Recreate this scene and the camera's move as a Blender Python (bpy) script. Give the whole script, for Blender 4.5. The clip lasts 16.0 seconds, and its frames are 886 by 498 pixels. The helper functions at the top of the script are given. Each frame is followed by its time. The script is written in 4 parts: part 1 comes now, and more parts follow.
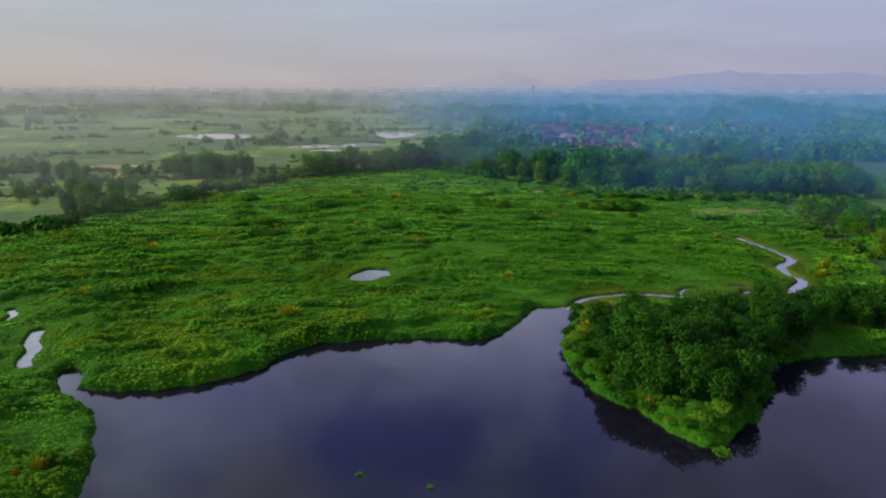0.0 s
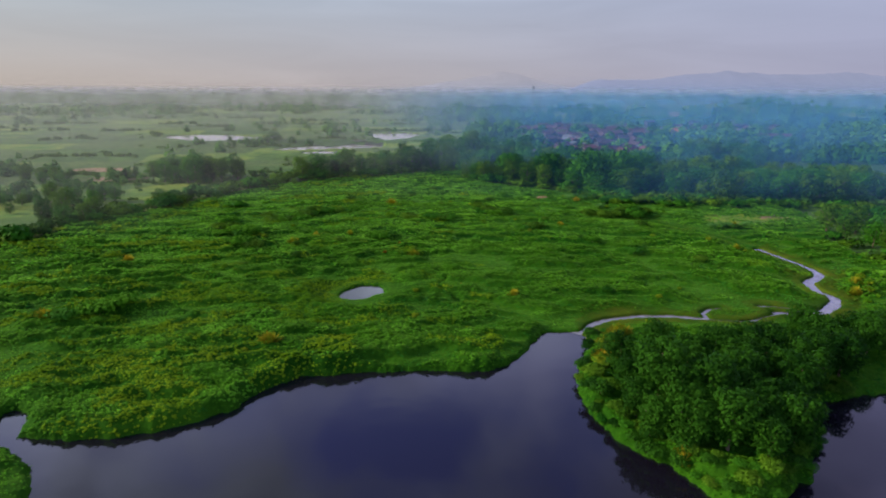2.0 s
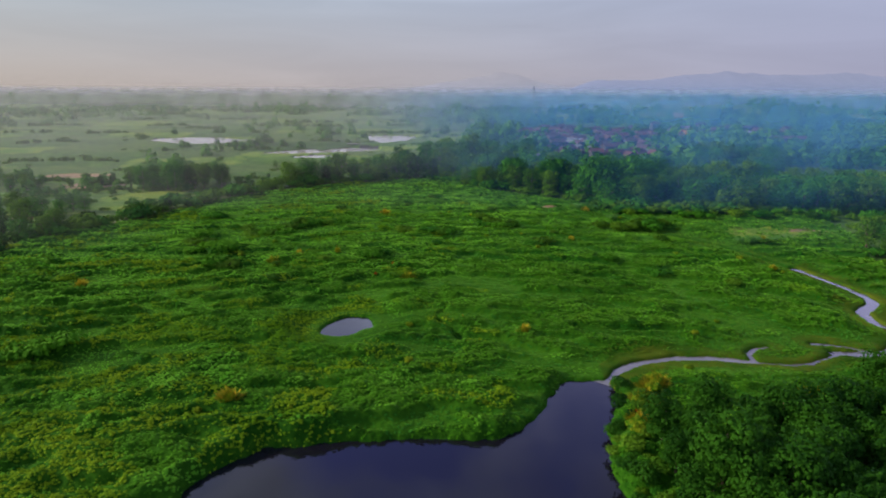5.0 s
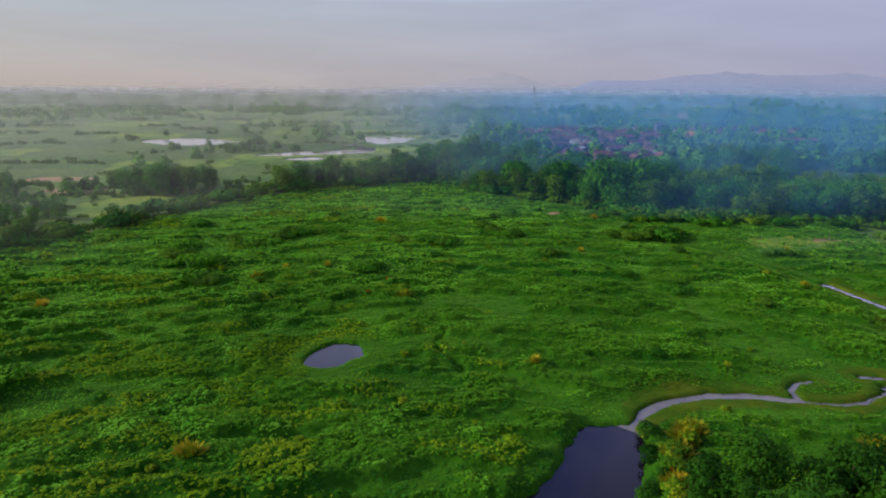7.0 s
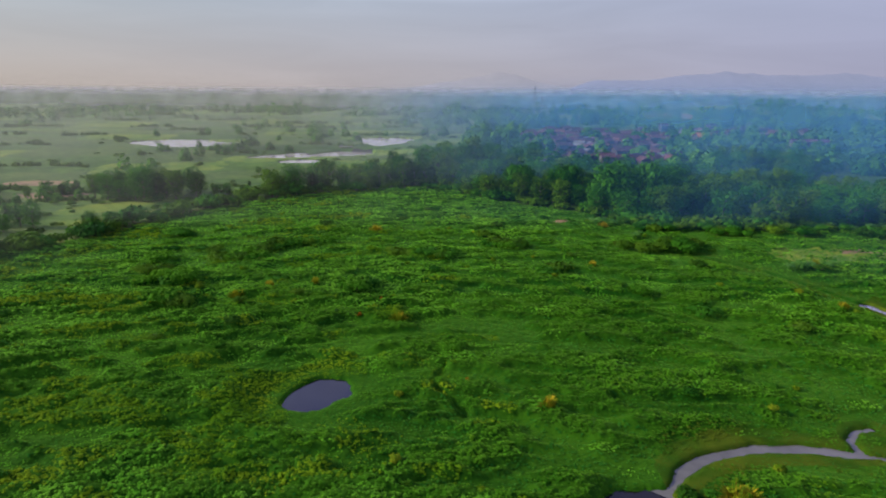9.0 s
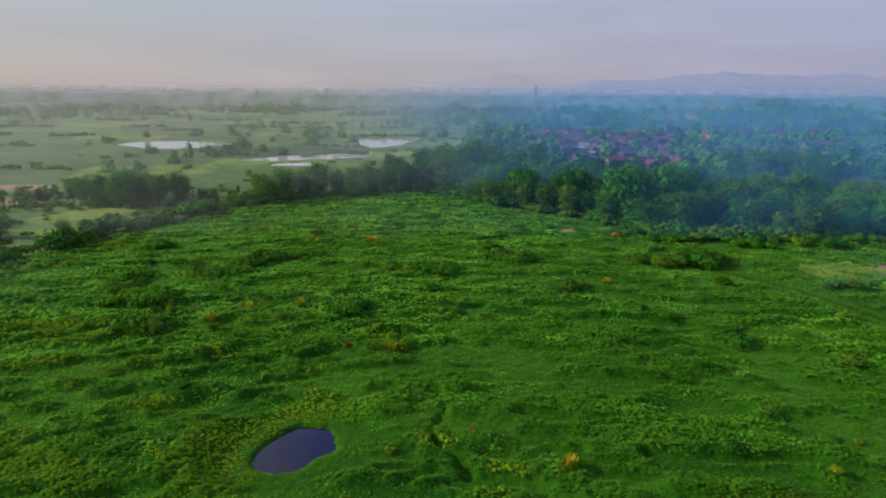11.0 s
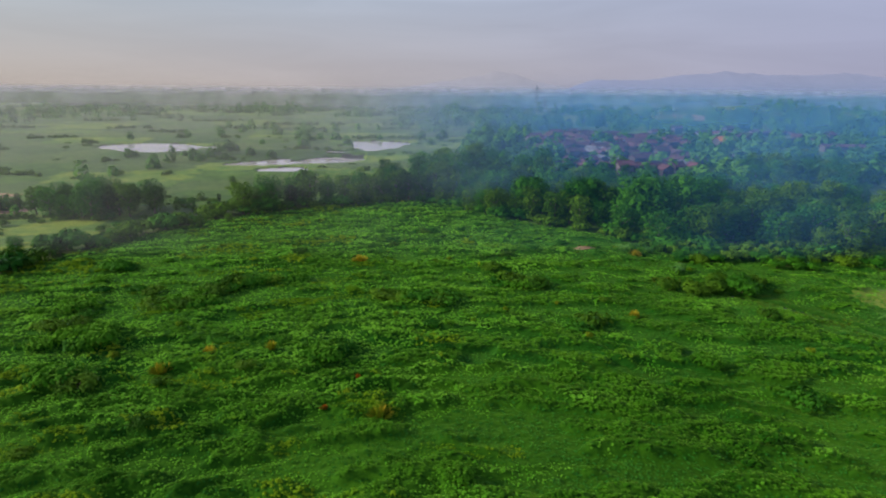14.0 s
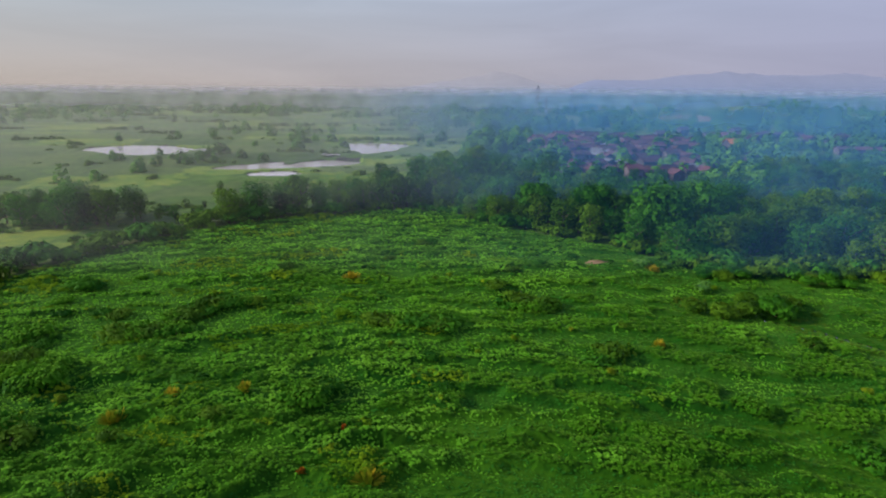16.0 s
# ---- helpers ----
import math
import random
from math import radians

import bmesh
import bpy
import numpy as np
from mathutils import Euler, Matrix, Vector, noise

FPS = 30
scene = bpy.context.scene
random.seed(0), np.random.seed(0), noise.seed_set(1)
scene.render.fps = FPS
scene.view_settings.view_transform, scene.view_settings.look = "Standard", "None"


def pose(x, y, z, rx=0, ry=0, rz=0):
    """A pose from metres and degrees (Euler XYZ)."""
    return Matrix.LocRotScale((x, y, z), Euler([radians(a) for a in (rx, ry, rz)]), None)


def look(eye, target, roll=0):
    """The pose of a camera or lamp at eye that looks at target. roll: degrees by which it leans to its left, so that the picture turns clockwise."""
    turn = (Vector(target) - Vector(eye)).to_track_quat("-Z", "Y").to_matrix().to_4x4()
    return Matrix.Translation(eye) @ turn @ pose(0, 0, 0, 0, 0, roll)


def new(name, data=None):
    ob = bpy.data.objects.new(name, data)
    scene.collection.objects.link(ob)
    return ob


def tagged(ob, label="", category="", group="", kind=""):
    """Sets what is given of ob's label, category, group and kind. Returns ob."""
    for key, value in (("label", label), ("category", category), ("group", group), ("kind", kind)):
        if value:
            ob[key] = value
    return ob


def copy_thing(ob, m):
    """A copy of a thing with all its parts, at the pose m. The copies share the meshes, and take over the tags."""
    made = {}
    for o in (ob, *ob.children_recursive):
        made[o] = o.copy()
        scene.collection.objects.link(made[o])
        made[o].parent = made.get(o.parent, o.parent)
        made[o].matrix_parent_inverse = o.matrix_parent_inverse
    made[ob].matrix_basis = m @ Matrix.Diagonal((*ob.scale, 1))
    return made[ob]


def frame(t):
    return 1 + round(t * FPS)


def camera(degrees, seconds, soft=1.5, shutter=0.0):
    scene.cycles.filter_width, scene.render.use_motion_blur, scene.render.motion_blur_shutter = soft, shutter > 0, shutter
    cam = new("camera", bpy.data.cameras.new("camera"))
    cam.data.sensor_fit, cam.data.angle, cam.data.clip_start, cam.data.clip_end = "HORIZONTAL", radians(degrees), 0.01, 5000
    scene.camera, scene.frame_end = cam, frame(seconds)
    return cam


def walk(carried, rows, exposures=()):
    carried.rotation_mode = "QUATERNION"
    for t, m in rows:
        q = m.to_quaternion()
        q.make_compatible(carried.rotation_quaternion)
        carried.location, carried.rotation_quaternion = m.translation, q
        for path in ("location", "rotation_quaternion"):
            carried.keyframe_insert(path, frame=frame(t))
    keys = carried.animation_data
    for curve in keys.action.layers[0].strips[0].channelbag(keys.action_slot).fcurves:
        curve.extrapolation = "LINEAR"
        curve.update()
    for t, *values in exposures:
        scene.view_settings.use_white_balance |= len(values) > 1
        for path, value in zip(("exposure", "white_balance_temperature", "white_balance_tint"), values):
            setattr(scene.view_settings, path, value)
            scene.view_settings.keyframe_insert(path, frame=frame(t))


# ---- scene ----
cam = camera(75.0, 16.0, 2.0)
METRES, EYE, TILT, LEAN, TURN = 96.0, 40.0, 0.0, 0.0, 0.0
ROWS = [
    (0.0, 0.0, 0.0, 0.0, 0.07, -15.7, -0.24),
    (0.5, 0.0, 0.0298, 0.0001, 0.04, -15.7, -0.25),
    (1.0, 0.0, 0.0598, 0.0002, 0.02, -15.7, -0.25),
    (1.5, 0.0001, 0.09, 0.0001, -0.0, -15.69, -0.26),
    (2.0, 0.0001, 0.1197, 0.0001, -0.03, -15.69, -0.27),
    (2.5, 0.0001, 0.1498, -0.0002, -0.05, -15.68, -0.27),
    (3.0, 0.0001, 0.1798, -0.0003, -0.07, -15.67, -0.26),
    (3.5, 0.0002, 0.21, -0.0004, -0.09, -15.66, -0.25),
    (4.0, 0.0003, 0.2401, -0.0002, -0.12, -15.66, -0.26),
    (6.5, -0.0, 0.3916, -0.0024, -0.25, -15.61, -0.29),
    (7.0, -0.0, 0.4226, -0.0028, -0.27, -15.62, -0.31),
    (7.5, -0.0001, 0.454, -0.0029, -0.29, -15.63, -0.32),
    (8.0, -0.0001, 0.4858, -0.0032, -0.31, -15.63, -0.31),
    (8.5, -0.0001, 0.5177, -0.0036, -0.33, -15.64, -0.32),
    (9.0, -0.0006, 0.5499, -0.0038, -0.35, -15.64, -0.35),
    (11.5, -0.0007, 0.7104, -0.0032, -0.43, -15.69, -0.41),
    (12.0, -0.0008, 0.7425, -0.003, -0.45, -15.7, -0.4),
    (12.5, -0.001, 0.7746, -0.0029, -0.48, -15.69, -0.43),
    (13.0, -0.0008, 0.8065, -0.003, -0.49, -15.69, -0.41),
    (13.5, -0.0009, 0.8387, -0.003, -0.52, -15.7, -0.43),
    (14.0, -0.0011, 0.8709, -0.0031, -0.55, -15.7, -0.44),
    (14.5, -0.0012, 0.9029, -0.0032, -0.56, -15.7, -0.44),
    (15.0, -0.0015, 0.9352, -0.0031, -0.59, -15.71, -0.47),
    (15.5, -0.0014, 0.9674, -0.0031, -0.6, -15.71, -0.49),
    (16.0, -0.0014, 1.0, -0.0033, -0.62, -15.69, -0.46),
]
walk(cam, [(t, pose(0, 0, EYE, TILT, LEAN, TURN) @ pose(METRES * x, METRES * y, METRES * z, 90 + pitch, roll, yaw)) for t, x, y, z, yaw, pitch, roll in ROWS])


# ---- light ----
world = bpy.data.worlds.new("sky")
scene.world = world
world.use_nodes = True
W = world.node_tree
W.nodes.clear()


def wn(kind, **values):
    n = W.nodes.new(kind)
    for k, v in values.items():
        setattr(n, k, v)
    return n


sky = wn("ShaderNodeTexSky", sky_type="NISHITA", sun_disc=False)
sky.sun_elevation, sky.sun_rotation = radians(25), radians(-88)
sky.air_density, sky.dust_density, sky.ozone_density = 1.0, 2.0, 3.0
coord = wn("ShaderNodeTexCoord")
split = wn("ShaderNodeSeparateXYZ")
W.links.new(coord.outputs["Generated"], split.inputs[0])
# high thin cloud: warm towards the sun, lilac away from it
side = wn("ShaderNodeMapRange")
side.inputs["From Min"].default_value, side.inputs["From Max"].default_value = -0.7, 0.7
W.links.new(split.outputs["X"], side.inputs["Value"])
cloud_tint = wn("ShaderNodeValToRGB")
ramp = cloud_tint.color_ramp
ramp.elements[0].color, ramp.elements[1].color = (0.40, 0.345, 0.305, 1), (0.27, 0.275, 0.39, 1)
mid = ramp.elements.new(0.5)
mid.color = (0.34, 0.315, 0.34, 1)
W.links.new(side.outputs[0], cloud_tint.inputs[0])
upper_tint = wn("ShaderNodeValToRGB")
ramp = upper_tint.color_ramp
ramp.elements[0].color, ramp.elements[1].color = (0.335, 0.395, 0.44, 1), (0.30, 0.33, 0.47, 1)
W.links.new(side.outputs[0], upper_tint.inputs[0])
rise = wn("ShaderNodeMapRange")
rise.inputs["From Min"].default_value, rise.inputs["From Max"].default_value = 0.0, 0.15
W.links.new(split.outputs["Z"], rise.inputs["Value"])
bank = wn("ShaderNodeMix", data_type="RGBA")
W.links.new(rise.outputs[0], bank.inputs["Factor"])
W.links.new(cloud_tint.outputs[0], bank.inputs["A"])
W.links.new(upper_tint.outputs[0], bank.inputs["B"])
stretch = wn("ShaderNodeMapping")
stretch.inputs["Scale"].default_value = (1.2, 1.2, 9.0)
W.links.new(coord.outputs["Generated"], stretch.inputs[0])
streaks = wn("ShaderNodeTexNoise")
streaks.inputs["Scale"].default_value, streaks.inputs["Detail"].default_value, streaks.inputs["Distortion"].default_value = 2.6, 5, 0.5
W.links.new(stretch.outputs[0], streaks.inputs["Vector"])
cover = wn("ShaderNodeMapRange")
cover.inputs["From Min"].default_value, cover.inputs["From Max"].default_value = 0.35, 0.7
cover.inputs["To Min"].default_value, cover.inputs["To Max"].default_value = 0.94, 1.03
W.links.new(streaks.outputs["Fac"], cover.inputs["Value"])
lit = wn("ShaderNodeMix", data_type="RGBA", blend_type="MULTIPLY")
lit.inputs["Factor"].default_value = 1.0
W.links.new(bank.outputs["Result"], lit.inputs["A"])
W.links.new(cover.outputs[0], lit.inputs["B"])
clear = wn("ShaderNodeMapRange")
clear.inputs["From Min"].default_value, clear.inputs["From Max"].default_value = 0.32, 0.55
clear.inputs["To Min"].default_value, clear.inputs["To Max"].default_value = 0.0, 1.0
W.links.new(split.outputs["Z"], clear.inputs["Value"])
dim = wn("ShaderNodeMix", data_type="RGBA", blend_type="MULTIPLY")
dim.inputs["Factor"].default_value, dim.inputs["B"].default_value = 1.0, (0.17, 0.14, 0.255, 1)
W.links.new(sky.outputs[0], dim.inputs["A"])
banks = wn("ShaderNodeTexNoise")
banks.inputs["Scale"].default_value, banks.inputs["Detail"].default_value = 2.6, 4
W.links.new(coord.outputs["Generated"], banks.inputs["Vector"])
patchy = wn("ShaderNodeMapRange")
for name, value in (("From Min", 0.42), ("From Max", 0.60), ("To Min", 0.05), ("To Max", 1.0)):
    patchy.inputs[name].default_value = value
W.links.new(banks.outputs["Fac"], patchy.inputs["Value"])
open_sky = wn("ShaderNodeMath", operation="MULTIPLY")
W.links.new(clear.outputs[0], open_sky.inputs[0])
W.links.new(patchy.outputs[0], open_sky.inputs[1])
whole = wn("ShaderNodeMix", data_type="RGBA")
W.links.new(open_sky.outputs[0], whole.inputs["Factor"])
# brightest in a broad low belt, dimmer overhead and away from the sun; values in quarters
belts = []
for stops in (((0.13, 0.25), (0.22, 0.70), (0.33, 0.70), (0.46, 0.60), (0.62, 0.36)), ((0.13, 0.25), (0.22, 0.60), (0.33, 0.52), (0.46, 0.36), (0.62, 0.26))):
    belt = wn("ShaderNodeValToRGB")
    ramp = belt.color_ramp
    ramp.elements[0].position, ramp.elements[1].position = stops[0][0], stops[-1][0]
    for place, value in stops[1:-1]:
        ramp.elements.new(place)
    for e, (place, value) in zip(ramp.elements, stops):
        lilac = 1.0 if place < 0.2 else 0.91 if belts else 0.93 if place == 0.46 else 1.0
        e.color = (value * lilac, value * lilac * lilac, value / lilac, 1)
    W.links.new(split.outputs["Z"], belt.inputs[0])
    belts.append(belt)
sunward = wn("ShaderNodeMapRange")
for name, value in (("From Min", 0.0), ("From Max", 0.5), ("To Min", 0.0), ("To Max", 1.0)):
    sunward.inputs[name].default_value = value
W.links.new(split.outputs["X"], sunward.inputs["Value"])
both_belts = wn("ShaderNodeMix", data_type="RGBA")
W.links.new(sunward.outputs[0], both_belts.inputs["Factor"])
W.links.new(belts[0].outputs[0], both_belts.inputs["A"])
W.links.new(belts[1].outputs[0], both_belts.inputs["B"])
high = wn("ShaderNodeMix", data_type="RGBA", blend_type="MULTIPLY")
high.inputs["Factor"].default_value, high.inputs["B"].default_value = 1.0, (4, 4, 4, 1)
W.links.new(both_belts.outputs["Result"], high.inputs["A"])
glare = wn("ShaderNodeMix", data_type="RGBA", blend_type="MULTIPLY")
glare.inputs["Factor"].default_value = 1.0
W.links.new(lit.outputs["Result"], glare.inputs["A"])
W.links.new(high.outputs["Result"], glare.inputs["B"])
rolls = wn("ShaderNodeTexNoise")
rolls.inputs["Scale"].default_value, rolls.inputs["Detail"].default_value, rolls.inputs["Distortion"].default_value = 5.0, 5, 0.6
W.links.new(coord.outputs["Generated"], rolls.inputs["Vector"])
thick = wn("ShaderNodeMapRange")
for name, value in (("From Min", 0.34), ("From Max", 0.66), ("To Min", 0.72), ("To Max", 1.32)):
    thick.inputs[name].default_value = value
W.links.new(rolls.outputs["Fac"], thick.inputs["Value"])
overhead = wn("ShaderNodeMapRange")
for name, value in (("From Min", 0.2), ("From Max", 0.32), ("To Min", 0.0), ("To Max", 1.0)):
    overhead.inputs[name].default_value = value
W.links.new(split.outputs["Z"], overhead.inputs["Value"])
heaped = wn("ShaderNodeMix", data_type="RGBA", blend_type="MULTIPLY")
W.links.new(overhead.outputs[0], heaped.inputs["Factor"])
W.links.new(glare.outputs["Result"], heaped.inputs["A"])
W.links.new(thick.outputs[0], heaped.inputs["B"])
W.links.new(heaped.outputs["Result"], whole.inputs["A"])
W.links.new(dim.outputs["Result"], whole.inputs["B"])
back = wn("ShaderNodeBackground")
back.inputs["Strength"].default_value = 1.0
W.links.new(whole.outputs["Result"], back.inputs[0])
out = wn("ShaderNodeOutputWorld")
W.links.new(back.outputs[0], out.inputs[0])

sun = new("sun", bpy.data.lights.new("sun", "SUN"))
sun.data.energy, sun.data.angle, sun.data.color = 4.15, radians(4), (0.96, 0.85, 0.60)
sun.matrix_world = look((-300, 10, 142), (0, 0, 0))
scene.view_settings.exposure = 0.42


# ---- materials ----
def low_angle_sheen(m, weight, tint):
    """Tinted sheen that brightens leaves at a low angle, standing in for haze."""
    b = m.node_tree.nodes["Principled BSDF"]
    b.inputs["Sheen Weight"].default_value, b.inputs["Sheen Roughness"].default_value = weight, 0.45
    b.inputs["Sheen Tint"].default_value = (*tint, 1)


def material(name, low, high, fine=1.0, broad=0.05, rough=0.7, bump=0.3, per_piece=0.0, per_thing=0.0, spec=0.25, third=None, through_light=0.0):
    """A surface that varies between two colours at two sizes (per metre), and from piece to piece or thing to thing."""
    m = bpy.data.materials.new(name)
    m.use_nodes = True
    t = m.node_tree
    b = t.nodes["Principled BSDF"]
    b.inputs["Roughness"].default_value = rough
    b.inputs["Specular IOR Level"].default_value = spec
    geo = t.nodes.new("ShaderNodeNewGeometry")

    def tex(scale, detail):
        n = t.nodes.new("ShaderNodeTexNoise")
        n.inputs["Scale"].default_value, n.inputs["Detail"].default_value = scale, detail
        t.links.new(geo.outputs["Position"], n.inputs["Vector"])
        return n.outputs["Fac"]

    def maths(op, x, y):
        n = t.nodes.new("ShaderNodeMath")
        n.operation = op
        for s, v in zip(n.inputs, (x, y)):
            if isinstance(v, (int, float)):
                s.default_value = v
            else:
                t.links.new(v, s)
        return n.outputs[0]

    a, c = tex(fine, 4), tex(broad, 3)
    mix = maths("ADD", maths("MULTIPLY", a, 1.5), maths("MULTIPLY", c, 2.1))
    mix = maths("SUBTRACT", mix, 1.3)
    if per_piece:
        mix = maths("ADD", mix, maths("MULTIPLY", maths("SUBTRACT", geo.outputs["Random Per Island"], 0.5), per_piece))
    if per_thing:
        info = t.nodes.new("ShaderNodeObjectInfo")
        mix = maths("ADD", mix, maths("MULTIPLY", maths("SUBTRACT", info.outputs["Random"], 0.5), per_thing))
    r = t.nodes.new("ShaderNodeValToRGB")
    r.color_ramp.elements[0].color, r.color_ramp.elements[1].color = (*low, 1), (*high, 1)
    r.color_ramp.elements[0].position, r.color_ramp.elements[1].position = 0.15, 0.85
    if third:
        e = r.color_ramp.elements.new(0.97)
        e.color = (*third, 1)
    t.links.new(mix, r.inputs[0])
    t.links.new(r.outputs[0], b.inputs["Base Color"])
    if bump:
        n = t.nodes.new("ShaderNodeBump")
        n.inputs["Strength"].default_value, n.inputs["Distance"].default_value = bump, 0.3 / fine
        t.links.new(a, n.inputs["Height"])
        t.links.new(n.outputs[0], b.inputs["Normal"])
    if through_light:
        tr = t.nodes.new("ShaderNodeBsdfTranslucent")
        t.links.new(r.outputs[0], tr.inputs[0])
        ms = t.nodes.new("ShaderNodeMixShader")
        ms.inputs[0].default_value = through_light
        t.links.new(b.outputs[0], ms.inputs[1])
        t.links.new(tr.outputs[0], ms.inputs[2])
        t.links.new(ms.outputs[0], t.nodes["Material Output"].inputs[0])
    return m


MARSH = material("marsh_floor", (0.0066, 0.0406, 0.0019), (0.0241, 0.0875, 0.0037), 1.2, 0.05, 0.9, 0.9, spec=0.03)
PALE_FLOOR = material("pale_sedge_floor", (0.0052, 0.0409, 0.0026), (0.0133, 0.0665, 0.0045), 1.0, 0.05, 0.9, 0.7, spec=0.03)
FIELD = material("field_grass", (0.02, 0.0628, 0.0038), (0.0575, 0.1247, 0.0076), 0.15, 0.012, 0.9, 0.2, third=(0.075, 0.11, 0.022))
LAWN = material("bright_grass", (0.0483, 0.1266, 0.0073), (0.1366, 0.1858, 0.011), 0.3, 0.05, 0.9, 0.2)
STUBBLE = material("stubble_field", (0.0364, 0.0806, 0.0121), (0.0735, 0.1194, 0.0189), 0.3, 0.03, 0.95, 0.2)
SOIL = material("bare_soil", (0.15, 0.11, 0.06), (0.27, 0.17, 0.09), 0.5, 0.06, 0.95, 0.3)
MUD = material("lake_bed", (0.012, 0.014, 0.012), (0.03, 0.03, 0.02), 0.4, 0.05, 0.9)
REED = material("marsh_leaves", (0.0123, 0.0779, 0.0031), (0.0456, 0.1578, 0.0054), 0.14, 0.035, 0.8, 0, 0.12, spec=0.03, through_light=0.25, third=(0.08, 0.19, 0.006))
# lighter sedge for the far marsh: haze brightening put into the leaf colour
HAZE_SEDGE = material("pale_sedge", (0.0491, 0.2044, 0.0085), (0.1057, 0.2872, 0.017), 0.2, 0.04, 0.8, 0, 0.12, spec=0.03, through_light=0.25)
SEDGE = material("marsh_sedge", (0.0073, 0.0731, 0.0071), (0.0232, 0.1323, 0.0131), 0.2, 0.04, 0.8, 0, 0.12, spec=0.03, through_light=0.25)
for m in (MARSH, PALE_FLOOR, REED, SEDGE, HAZE_SEDGE):
    low_angle_sheen(m, 0.14 if m in (MARSH, PALE_FLOOR) else 0.90 if m == HAZE_SEDGE else 0.65, (0.38, 0.85, 0.07))
BANK_SEDGE = material("bank_sedge", (0.032, 0.0855, 0.0054), (0.084, 0.1187, 0.009), 0.35, 0.10, 0.85, 0, 0.25, spec=0.03, through_light=0.25)
# yellower copy of the sedge, with sunlight put into the leaf colour
SUNLIT_SEDGE = material("sunlit_sedge", (0.0747, 0.1805, 0.0047), (0.1679, 0.2626, 0.0079), 0.2, 0.04, 0.8, 0, 0.12, spec=0.03, through_light=0.25)
LEAF_DEEP = material("deep_green_leaves", (0.0057, 0.0342, 0.0018), (0.0226, 0.0857, 0.0046), 0.3, 0.05, 0.7, 0, 0.25, 0.4, spec=0.05, through_light=0.2)
SCRUB = material("scrub_leaves", (0.0338, 0.085, 0.009), (0.0825, 0.1445, 0.018), 0.1, 0.02, 0.8, 0, 0.3, spec=0.03, through_light=0.2)
LEAF = material("tree_leaves", (0.0101, 0.0693, 0.0035), (0.0436, 0.1614, 0.0079), 0.3, 0.05, 0.7, 0, 0.2, 0.45, spec=0.05, through_light=0.2)
LEAF_WARM = material("olive_leaves", (0.0193, 0.0703, 0.0032), (0.0741, 0.1617, 0.008), 0.3, 0.05, 0.7, 0, 0.2, 0.45, spec=0.05, through_light=0.2)
BANANA = material("banana_leaves", (0.03, 0.11, 0.012), (0.09, 0.22, 0.03), 0.5, 0.1, 0.6, 0, 0.2, 0.3, 0.1, through_light=0.3)
WOOD_FAR = material("distant_leaves", (0.018, 0.085, 0.010), (0.085, 0.22, 0.02), 0.08, 0.012, 0.8, 0, 0.2, spec=0.05, through_light=0.15)
DRY = material("dry_blades", (0.15, 0.22, 0.010), (0.38, 0.28, 0.018), 0.6, 0.2, 0.8, 0, 1.0, 0.3, 0.03, through_light=0.25)
GOLD = material("golden_leaves", (0.045, 0.145, 0.005), (0.16, 0.21, 0.010), 0.8, 0.2, 0.8, 0, 0.9, 0.7, 0.03, through_light=0.25)
RUST = material("rusty_blades", (0.10, 0.10, 0.006), (0.42, 0.08, 0.012), 0.6, 0.2, 0.8, 0, 1.0, 0.3, 0.03, through_light=0.2)
BARK = material("bark", (0.06, 0.045, 0.03), (0.16, 0.12, 0.09), 3.0, 0.3, 0.9, 0.5)
PLASTER = material("plaster", (0.0473, 0.0392, 0.0497), (0.1155, 0.0979, 0.117), 0.8, 0.1, 0.8, 0.1, 0, 0.5)
TILES = material("roof_tiles", (0.0488, 0.0245, 0.034), (0.1125, 0.049, 0.0595), 1.5, 0.1, 0.8, 0.4, 0, 0.7)
TILES_ORANGE = material("orange_roof_tiles", (0.4, 0.15, 0.04), (0.6, 0.26, 0.08), 1.5, 0.1, 0.8, 0.4)
TIN = material("roof_tin", (0.084, 0.084, 0.09), (0.156, 0.15, 0.156), 1.0, 0.1, 0.5, 0.2, 0, 0.6)
DARKWOOD = material("dark_wood", (0.03, 0.025, 0.02), (0.09, 0.07, 0.05), 2.0, 0.3, 0.7)
GLASS = material("window_glass", (0.02, 0.025, 0.03), (0.04, 0.05, 0.06), 1.0, 0.3, 0.08, 0, spec=0.5)
STEEL = material("galvanised_steel", (0.16, 0.16, 0.17), (0.3, 0.3, 0.31), 2.0, 0.2, 0.5, 0.1)
def glowing_hill(name, colour):
    """Bare silhouette of a range some kilometres off, blue haze put in as glow."""
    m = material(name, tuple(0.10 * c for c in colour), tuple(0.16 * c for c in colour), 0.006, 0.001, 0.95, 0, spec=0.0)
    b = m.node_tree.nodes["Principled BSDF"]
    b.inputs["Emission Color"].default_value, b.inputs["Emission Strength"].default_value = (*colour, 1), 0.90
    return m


# both colours are emitted, painting the hazy air in front of the slopes
HILL, PEAK = glowing_hill("blue_range", (0.228, 0.25, 0.352)), glowing_hill("pale_peak", (0.295, 0.29, 0.335))

